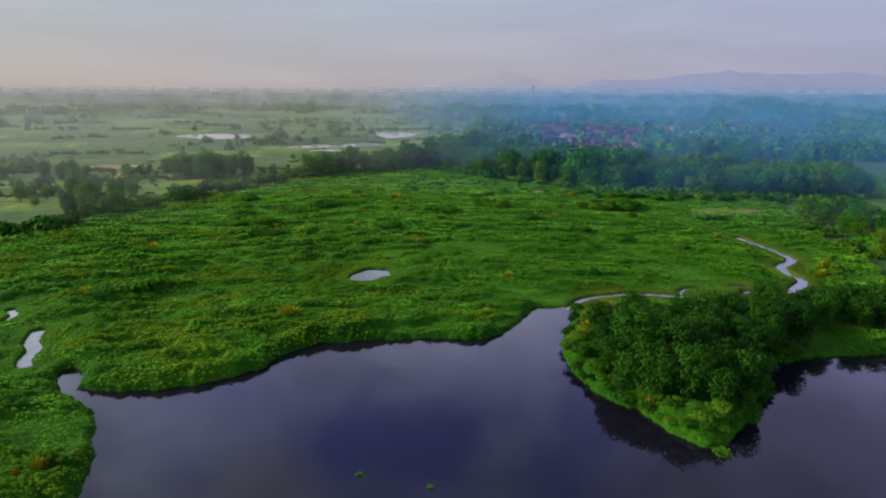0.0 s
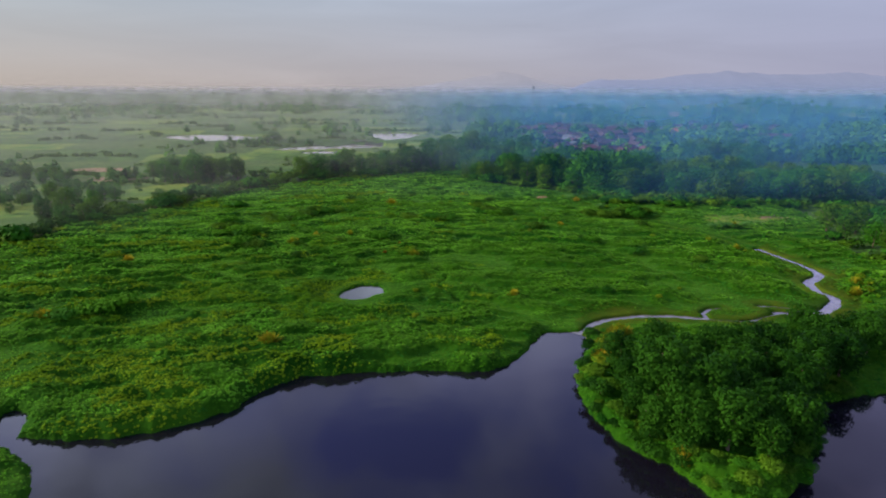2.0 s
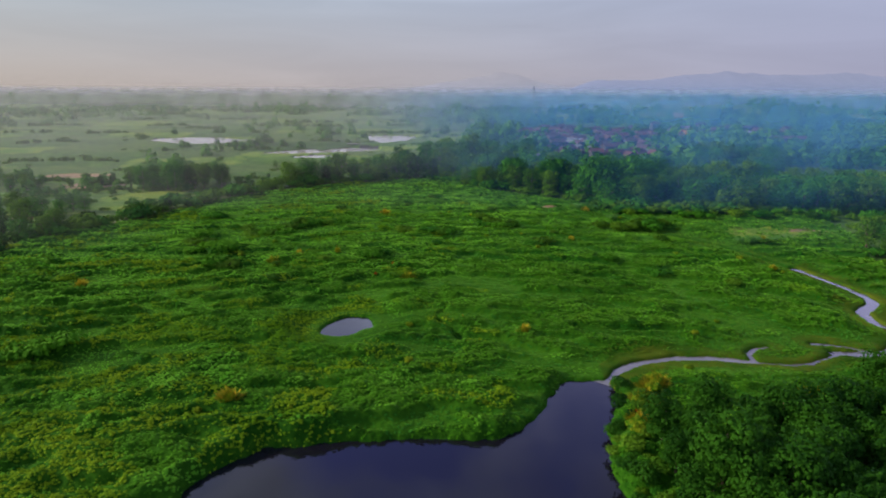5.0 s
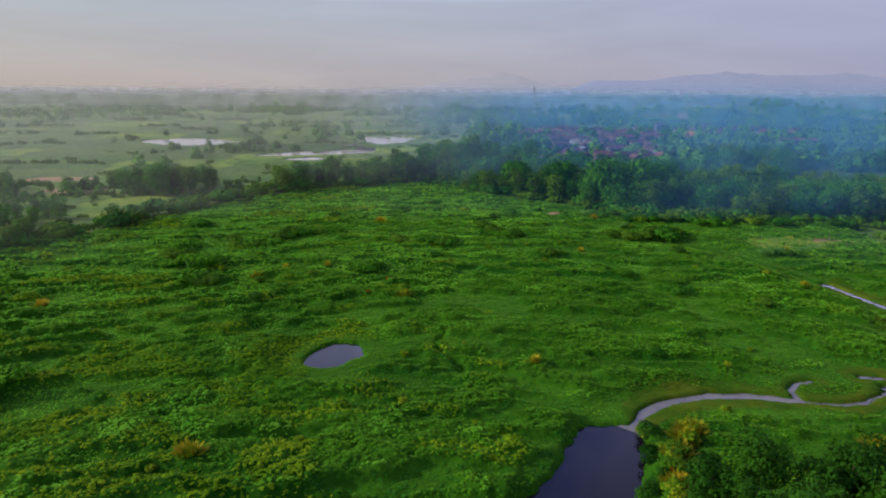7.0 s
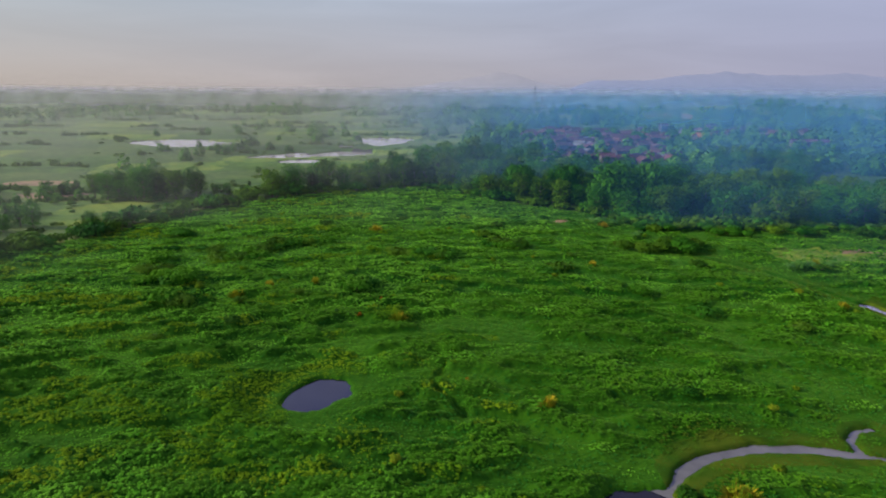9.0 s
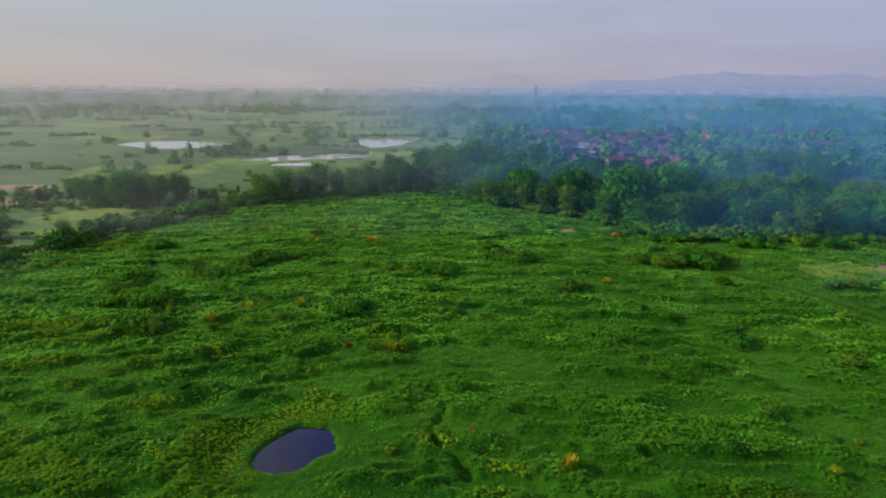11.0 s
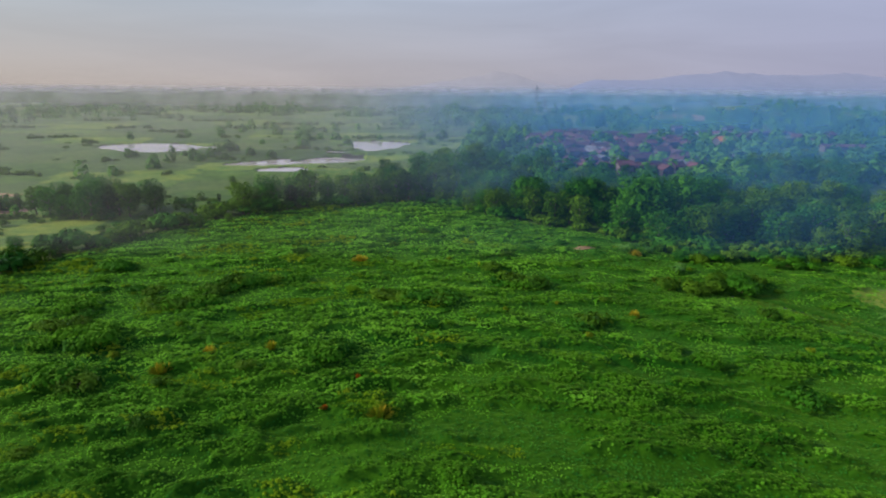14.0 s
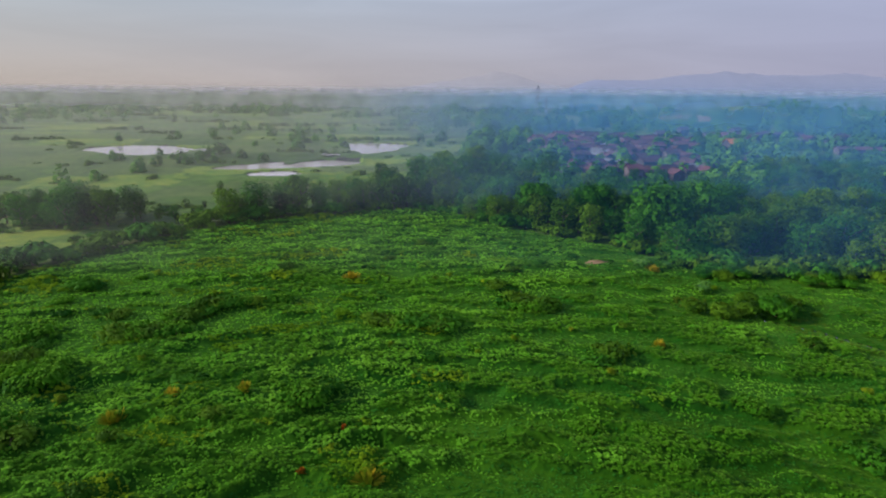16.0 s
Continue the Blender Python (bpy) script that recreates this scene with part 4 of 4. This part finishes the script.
big_bushes = [bush("big_bush", 3.6, 3.4, 1100, 0.36, m, s, "large rounded bush at the marsh margin") for s, m in ((54, LEAF_WARM), (55, LEAF))]
plant(big_bushes, spread_out(30, 56, 122, 205, 219, 3.4, lambda x, y: from_edge(x, y) < 3.5, 24), 0.4, 0.95, "bushes below the wood", "rounded leafy bush below the wood", seed=24)
plant(big_bushes, [(52, 193), (57, 195), (62, 194), (48, 196), (60, 200), (66, 197)], 0.8, 1.15, "bushes at the marsh margin", seed=11)
def tuft(name, h, r, blades, mat, seed, label):
    """An upright spray of thin blades, leaning outwards."""
    rr = np.random.default_rng(seed)
    top = new(name)
    a, q = rr.random(blades) * 6.283, np.sqrt(rr.random(blades))
    base = np.stack([0.35 * r * q * np.cos(a), 0.35 * r * q * np.sin(a), np.full(blades, -0.1)], 1)
    lop = 1 + 0.35 * np.sin(2 * a + 5 * rr.random()) + 0.2 * np.sin(3 * a)
    tip = np.stack([r * q * lop * np.cos(a), r * q * lop * np.sin(a), h * (0.3 + 0.7 * rr.random(blades)) * (1.1 - 0.75 * q)], 1)
    side = np.stack([-np.sin(a), np.cos(a), 0.2 * rr.normal(size=blades)], 1) * 0.07
    mid = 0.45 * base + 0.55 * tip
    v = np.stack([base, mid + side, tip, mid - side], 1).reshape(-1, 3)
    part("spray", mesh_of("spray", v, np.arange(4 * blades).reshape(blades, 4), [mat]), top)
    return tagged(top, label, "grass tuft")


dry_bushes = [tuft("dry_tuft", 1.7, 1.25, 260, DRY, 56, "orange dried grass tuft among green marsh plants"), tuft("rusty_tuft", 1.2, 0.8, 200, RUST, 57, "rust-red dried grass tuft in the marsh")]
plant(dry_bushes[:1], [(35, 179), (-25, 164), (-39, 158), (-34, 163), (49, 220), (-18, 213), (30, 101), (26, 95), (25, 91), (-27, 95), (14, 118), (-73, 140), (74, 151), (-7, 147), (-69, 105), (27, 67), (-43, 53), (88, 181), (84, 122), (87, 126)], 0.8, 1.3, "dried tufts", seed=12)
plant(dry_bushes[1:], [(-11, 156), (-7, 148), (-14, 148), (31, 101.5), (24.6, 93), (27.4, 66.6), (-42, 55), (-44, 51), (-62, 178), (4, 125)], 0.6, 1.0, "rusty tufts", seed=13)
golden = [bush("golden_shrub", 1.5, 1.0, 420, 0.2, GOLD, s, "yellowing upright shrub among green marsh plants", "shrub") for s in (58, 59, 60)]
plant(golden, [(29.9, 101.2), (29.2, 98.8), (26.4, 96.4), (24.3, 91.8), (23.9, 90.2), (25.4, 94.2), (28.2, 97.4), (25.8, 97.8), (23.2, 87.6), (49.3, 96.5), (51.5, 97.5), (83, 117), (86, 121), (88, 124), (89, 128)], 0.7, 1.2, "yellowing shrubs on the lake point", "yellow-orange shrub along the lake point", seed=21)
plant(dry_bushes[:1], [(30.4, 100.6), (28.6, 99.4), (24.4, 90.9), (26.8, 95.4), (50.2, 97.2)], 1.1, 1.5, "dried tufts", seed=22)
plant(golden, spread_out(34, -80, 80, 92, 225, 4.5, lambda x, y: (in_marsh(x, y)) & (on_land(x, y, -2)) & (fbm(x * 0.05, y * 0.06, 401, 2) > 0.5), 23), 0.4, 0.8, "yellowing shrubs in the marsh", seed=23)
bananas = [banana("banana_plant", 3.6, s) for s in (61, 62, 63)]
plant(bananas, [(80, 178), (82.5, 179), (85, 178.5), (87, 179.5), (83.6, 180.8), (89, 178), (91, 179)], 0.65, 0.85, "bananas in the marsh meadow", seed=14)
plant(bananas, spread_out(26, 108, 160, 214, 226, 2.4, lambda x, y: (y < 226), 15), 0.9, 1.3, "bananas below the wood", seed=15)
plant(bananas, [(47, 222), (50, 224), (52, 221), (55, 208), (54, 205), (112, 160), (115, 165), (109, 152), (111, 170)], 0.7, 1.1, "bananas by the thicket", seed=16)
raft = [bush("floating_plants", 0.35, 0.8, 160, 0.13, REED, 64, "small raft of floating green plants on the lake", "water plants")]
for x, y, s in ((-9.0, 54, 0.6), (-1.2, 52, 0.55), (32.5, 58.2, 1.5)):
    ob = raft[0] if s == 0.6 else copy_thing(raft[0], Matrix())
    ob.matrix_basis = pose(x, y, WATER_Z - 0.02, 0, 0, 70 * s) @ Matrix.Scale(s, 4)


# ---- village ----
def house(name, w, d, h, pitch, roof_mat, label, rows=2):
    """A one-storey house with a gabled tiled roof, door and windows."""
    top = new(name)
    bm = bmesh.new()
    t, rise = 0.2, pitch * d / 2
    box(bm, -w / 2, -d / 2, -0.3, w / 2, -d / 2 + t, h)
    box(bm, -w / 2, d / 2 - t, -0.3, w / 2, d / 2, h)
    for x in (-w / 2, w / 2 - t):
        box(bm, x, -d / 2 + t, -0.3, x + t, d / 2 - t, h)
        a = [bm.verts.new((x + dx, y, z)) for dx in (0, t) for y, z in ((-d / 2, h), (d / 2, h), (0, h + rise))]
        bm.faces.new(a[:3]), bm.faces.new(a[3:])
        for i in range(3):
            bm.faces.new((a[i], a[(i + 1) % 3], a[3 + (i + 1) % 3], a[3 + i]))
    part("wall", bm_mesh("wall", bm, PLASTER), top)
    over, th = 0.6, 0.16
    for s in (-1, 1):
        bm = bmesh.new()
        e = [(0, h + rise + 0.05), (s * (d / 2 + over), h - over * pitch + 0.05)]
        v = [bm.verts.new((x, y, z + dz)) for x in (-w / 2 - over, w / 2 + over) for y, z in e for dz in (0, th)]
        for f in ((0, 1, 3, 2), (4, 6, 7, 5), (0, 4, 5, 1), (2, 3, 7, 6), (1, 5, 7, 3), (0, 2, 6, 4)):
            bm.faces.new([v[k] for k in f])
        part("roof", bm_mesh("roof", bm, roof_mat), top)
    part("ridge_cap", bm_mesh("ridge_cap", tube([(-w / 2 - over, 0, h + rise + 0.22), (w / 2 + over, 0, h + rise + 0.22)], (0.16, 0.16), 6), roof_mat), top)
    part("door", bm_mesh("door", box(bmesh.new(), -0.45, -d / 2 - 0.05, 0, 0.45, -d / 2 - 0.004, 2.05), DARKWOOD), top)
    for x in (-w / 3.2, w / 3.2):
        win = part("window", bm_mesh("window", box(bmesh.new(), x - 0.65, -d / 2 - 0.06, 0.95, x + 0.65, -d / 2 - 0.004, 2.1), DARKWOOD), top)
        part("pane", bm_mesh("pane", box(bmesh.new(), x - 0.55, -d / 2 - 0.075, 1.05, x + 0.55, -d / 2 - 0.064, 2.0), GLASS), win)
    return tagged(top, label, "house", "houses of the village")


houses = [house("house", 6, 5, 2.8, 0.6, TILES, "village house with a red-brown tiled roof"), house("house", 8, 5, 2.9, 0.55, TILES, "long village house with a red-brown tiled roof"),
          house("house", 6, 5.5, 4.6, 0.5, TILES, "two-storey village house with a red tiled roof"), house("house", 6, 4.5, 2.7, 0.3, TIN, "village house with a pale tin roof")]
hut = house("hut", 3.2, 2.6, 1.9, 0.5, TIN, "small hut with a pale tin roof by the wood")
orange_house = house("house", 9, 7, 4.5, 0.6, TILES_ORANGE, "village house with a bright orange tiled roof")
long_hall = house("hall", 26, 6, 3.0, 0.35, TILES, "long low hall with a dull red roof")
pale_hall = house("hall", 20, 5, 2.0, 0.35, TIN, "long pale shed with a tin roof")


def stand(ob, x, y, turn, first=False):
    z = float(height(np.array([x]), np.array([y]))[0])
    m = pose(x, y, z, 0, 0, turn)
    if first:
        ob.matrix_basis = m
        return ob
    return copy_thing(ob, m)


rr = np.random.default_rng(5)
village = spread_out(110, 55, 155, 392, 490, 6.2, lambda x, y: (x - 104) ** 2 / 2100 + (y - 438) ** 2 / 2400 < 1, 70) + spread_out(16, 150, 260, 430, 520, 14, lambda x, y: x > 0, 71) + spread_out(48, 56, 130, 326, 402, 6.8, lambda x, y: (x - 90) ** 2 / 1150 + (y - 364) ** 2 / 1500 < 1, 72) + [(50, 387), (57, 390), (88, 371), (89, 334), (97, 338), (105, 344), (77, 298), (149, 332), (148, 366), (165, 408)]
for k, (x, y) in enumerate(village):
    kind = houses[3] if k % 6 == 5 else houses[k % 3]
    stand(kind, x, y, 18 + 90 * (k % 2) + 12 * rr.normal(), k in (0, 1, 2, 5))
stand(hut, 77, 233, 20, True)
stand(orange_house, 162, 413, 12, True)
for k, (x, y, turn) in enumerate(((223, 398, -8), (196, 497, 4), (236, 501, 3))):
    stand(long_hall, x, y, turn, k == 0)
stand(pale_hall, 41, 332, -5, True)


def pylon(name, h):
    """A lattice mast: four legs drawn together, cross braces, three arms."""
    top = new(name)
    w = lambda z: 3.6 * (1 - z / h) ** 1.4 + 0.55
    for sx in (-1, 1):
        for sy in (-1, 1):
            zs = [-0.5 + (h + 0.5) * k / 6 for k in range(7)]
            part("leg", bm_mesh("leg", tube([(sx * w(max(z, 0)), sy * w(max(z, 0)), z) for z in zs], [0.22] * 7, 5), STEEL), top)
    for k in range(7):
        a, b = h * k / 7, h * (k + 1) / 7
        for sx, sy, tx, ty in ((-1, -1, 1, -1), (-1, 1, 1, 1), (-1, -1, -1, 1), (1, -1, 1, 1)):
            part("brace", bm_mesh("brace", tube([(sx * w(a), sy * w(a), a), (tx * w(b), ty * w(b), b)], (0.11, 0.11), 4), STEEL), top)
    for z, reach in ((0.72 * h, 7.5), (0.82 * h, 6.2), (0.92 * h, 5.0)):
        part("arm", bm_mesh("arm", tube([(-reach, 0, z), (0, 0, z + 0.9), (reach, 0, z)], (0.16, 0.4, 0.16), 5), STEEL), top)
    return tagged(top, "steel lattice power pylon standing in misty farmland", "pylon", "power pylons")


mast = pylon("pylon", 44)
for k, (x, y, s) in enumerate(((121, 809, 0.8), (116, 725, 0.66), (11, 1032, 0.75), (-247, 1383, 0.8), (-430, 1250, 0.75), (270, 1150, 0.8))):
    m = pose(x, y, float(height(np.array([x]), np.array([y]))[0]), 0, 0, 25) @ Matrix.Scale(s, 4)
    if k:
        copy_thing(mast, m)
    else:
        mast.matrix_basis = m


# ---- distant woods and hedges ----
def woods(places, sizes, leaves, mat, tallness=1.5):
    """Many crowns in one mesh, each a ragged dome of leaves down to the ground."""
    p, s = np.asarray(places, float), np.asarray(sizes, float)
    n = len(p)
    z = height(p[:, 0], p[:, 1])
    c = np.repeat(np.stack([p[:, 0], p[:, 1], z], 1), leaves, 0)
    r = np.repeat(s, leaves)
    u = rng.normal(size=(n * leaves, 3))
    u[:, 2] = np.abs(u[:, 2])
    u /= np.linalg.norm(u, axis=1, keepdims=True)
    tall = np.repeat(tallness + (0.9 if tallness else 0.5) * rng.random(n), leaves)
    c += u * (r * (0.75 + 0.4 * rng.random(n * leaves)))[:, None] * np.stack([np.ones_like(r), np.ones_like(r), tall], 1)
    length = r * (0.26 + 0.2 * rng.random(n * leaves))
    return leaf_arrays(c, u + rng.normal(size=u.shape) * 0.26 + np.array([0, 0, 0.2]), length, length * 0.65)


def woods_object(name, n, y0, y1, width, cut, size, leaves, seed, label, test=None, bias=0.0, mat=WOOD_FAR, tallness=1.5):
    rr = np.random.default_rng(seed)
    y = np.exp(np.log(y0) + (np.log(y1) - np.log(y0)) * rr.random(n * 4))
    x = (rr.random(n * 4) * 2 - 1) * width * y
    f = fbm(x * 0.011 + 7, y * 0.008, seed, 3) + bias * np.clip(x / y, -1, 1)
    keep = (f > cut) & (wet(x, y) < -4)
    if test is not None:
        keep &= test(x, y)
    x, y = x[keep][:n], y[keep][:n]
    s = size * (0.6 + 0.8 * rr.random(len(x))) * (y / y0) ** 0.35
    v, f = woods(np.stack([x, y], 1), s, leaves, mat, tallness)
    tagged(new(name, mesh_of(name, v, f, [mat])), label, "woods", kind="stuff")


def beyond_village(x, y):
    roofs = ((x - 104) ** 2 / 2300 + (y - 438) ** 2 / 2700 < 1) | ((x > 175) & (x < 255) & (((y > 380) & (y < 402)) | ((y > 484) & (y < 505)))) | ((x > 20) & (x < 66) & (y > 318) & (y < 336))
    roofs |= (x > 25) & (x < 175) & (y > 345) & (y < 392) & (value_noise(x * 0.5, y * 0.5, 9) < 0.62)
    roofs |= ((x - 90) ** 2 / 1250 + (y - 362) ** 2 / 1900 < 1) & (value_noise(x * 0.4, y * 0.4, 15) < 0.7)
    roofs |= (x > 148) & (x < 290) & (y > 425) & (y < 505) & (value_noise(x * 0.3, y * 0.3, 25) < 0.75)
    roofs |= (x > 138) & (x < 255) & (y > 352) & (y < 420) & (value_noise(x * 0.3, y * 0.3, 27) < 0.55)
    thin = value_noise(x * 0.9, y * 0.9, 3) > 0.62
    meadow = (x > 146) & (y > 258) & (y < 304)
    return (~roofs | thin) & ~meadow & (x > 0.06 * y - 8) & (y > 312)


woods_object("village_woods", 1150, 312, 640, 0.95, 0.43, 2.9, 90, 80, "blue-green trees crowding round the village", beyond_village, 0.1)
woods_object("field_hedges", 330, 215, 560, 0.95, 0.56, 1.9, 70, 81, "scattered hedges and bushes in misty fields", lambda x, y: (x < 0.06 * y - 12) & ~inside(x, y, MARSH_EDGE) & ((x < -66) | (y > 420)))
woods_object("plain_woods", 2600, 520, 2400, 0.95, 0.57, 3.4, 30, 82, "hazy woods across the distant plain", None, 0.13)
woods_object("far_field_woods", 1500, 640, 2300, 0.95, 0.44, 3.0, 20, 86, "grey hazy woods beyond the misty fields", lambda x, y: x < 0.15 * y)
woods_object("horizon_woods", 1500, 1900, 4400, 1.0, 0.42, 5.0, 12, 83, "faint treetops along the horizon", None, 0.1)
woods_object("field_scrub", 110, 205, 470, 0.95, 0.40, 2.0, 26, 84, "low scrub and rough grass over misty fields", lambda x, y: (x < 0.06 * y - 12) & ~inside(x, y, MARSH_EDGE) & ((x < -66) | (y > 325)), 0.0, SCRUB, 0.0)


def hedgerows():
    """Broken lines of bushes along the edges of the plots, crossing the misty fields."""
    rr = np.random.default_rng(85)
    xs, ys, ss = [], [], []
    v = 226.0
    while v < 1000:
        n = int(170 * (v / 226) ** 0.6)
        x = -0.85 * v * rr.random(n) - 10
        y = v + 0.08 * x + (fbm(x * 0.03, x * 0 + v, 87, 2) - 0.5) * 0.05 * v + rr.normal(size=n) * 1.2
        keep = (fbm(x * 0.03 + 5, x * 0 + v, 88, 2) > 0.57) & ~inside(x, y, MARSH_EDGE) & (from_edge(x, y) > 6) & (wet(x, y) < -3) & ((x < -66) | (y > 320))
        xs, ys, ss = xs + list(x[keep]), ys + list(y[keep]), ss + list((0.6 + 0.8 * rr.random(int(keep.sum()))) * (v / 226) ** 0.5)
        v *= 1.085
    v, f = woods(np.stack([xs, ys], 1), ss, 36, SCRUB, 0.7)
    tagged(new("hedgerows", mesh_of("hedgerows", v, f, [SCRUB])), "broken hedgerows between misty green plots", "hedges", kind="stuff")


hedgerows()
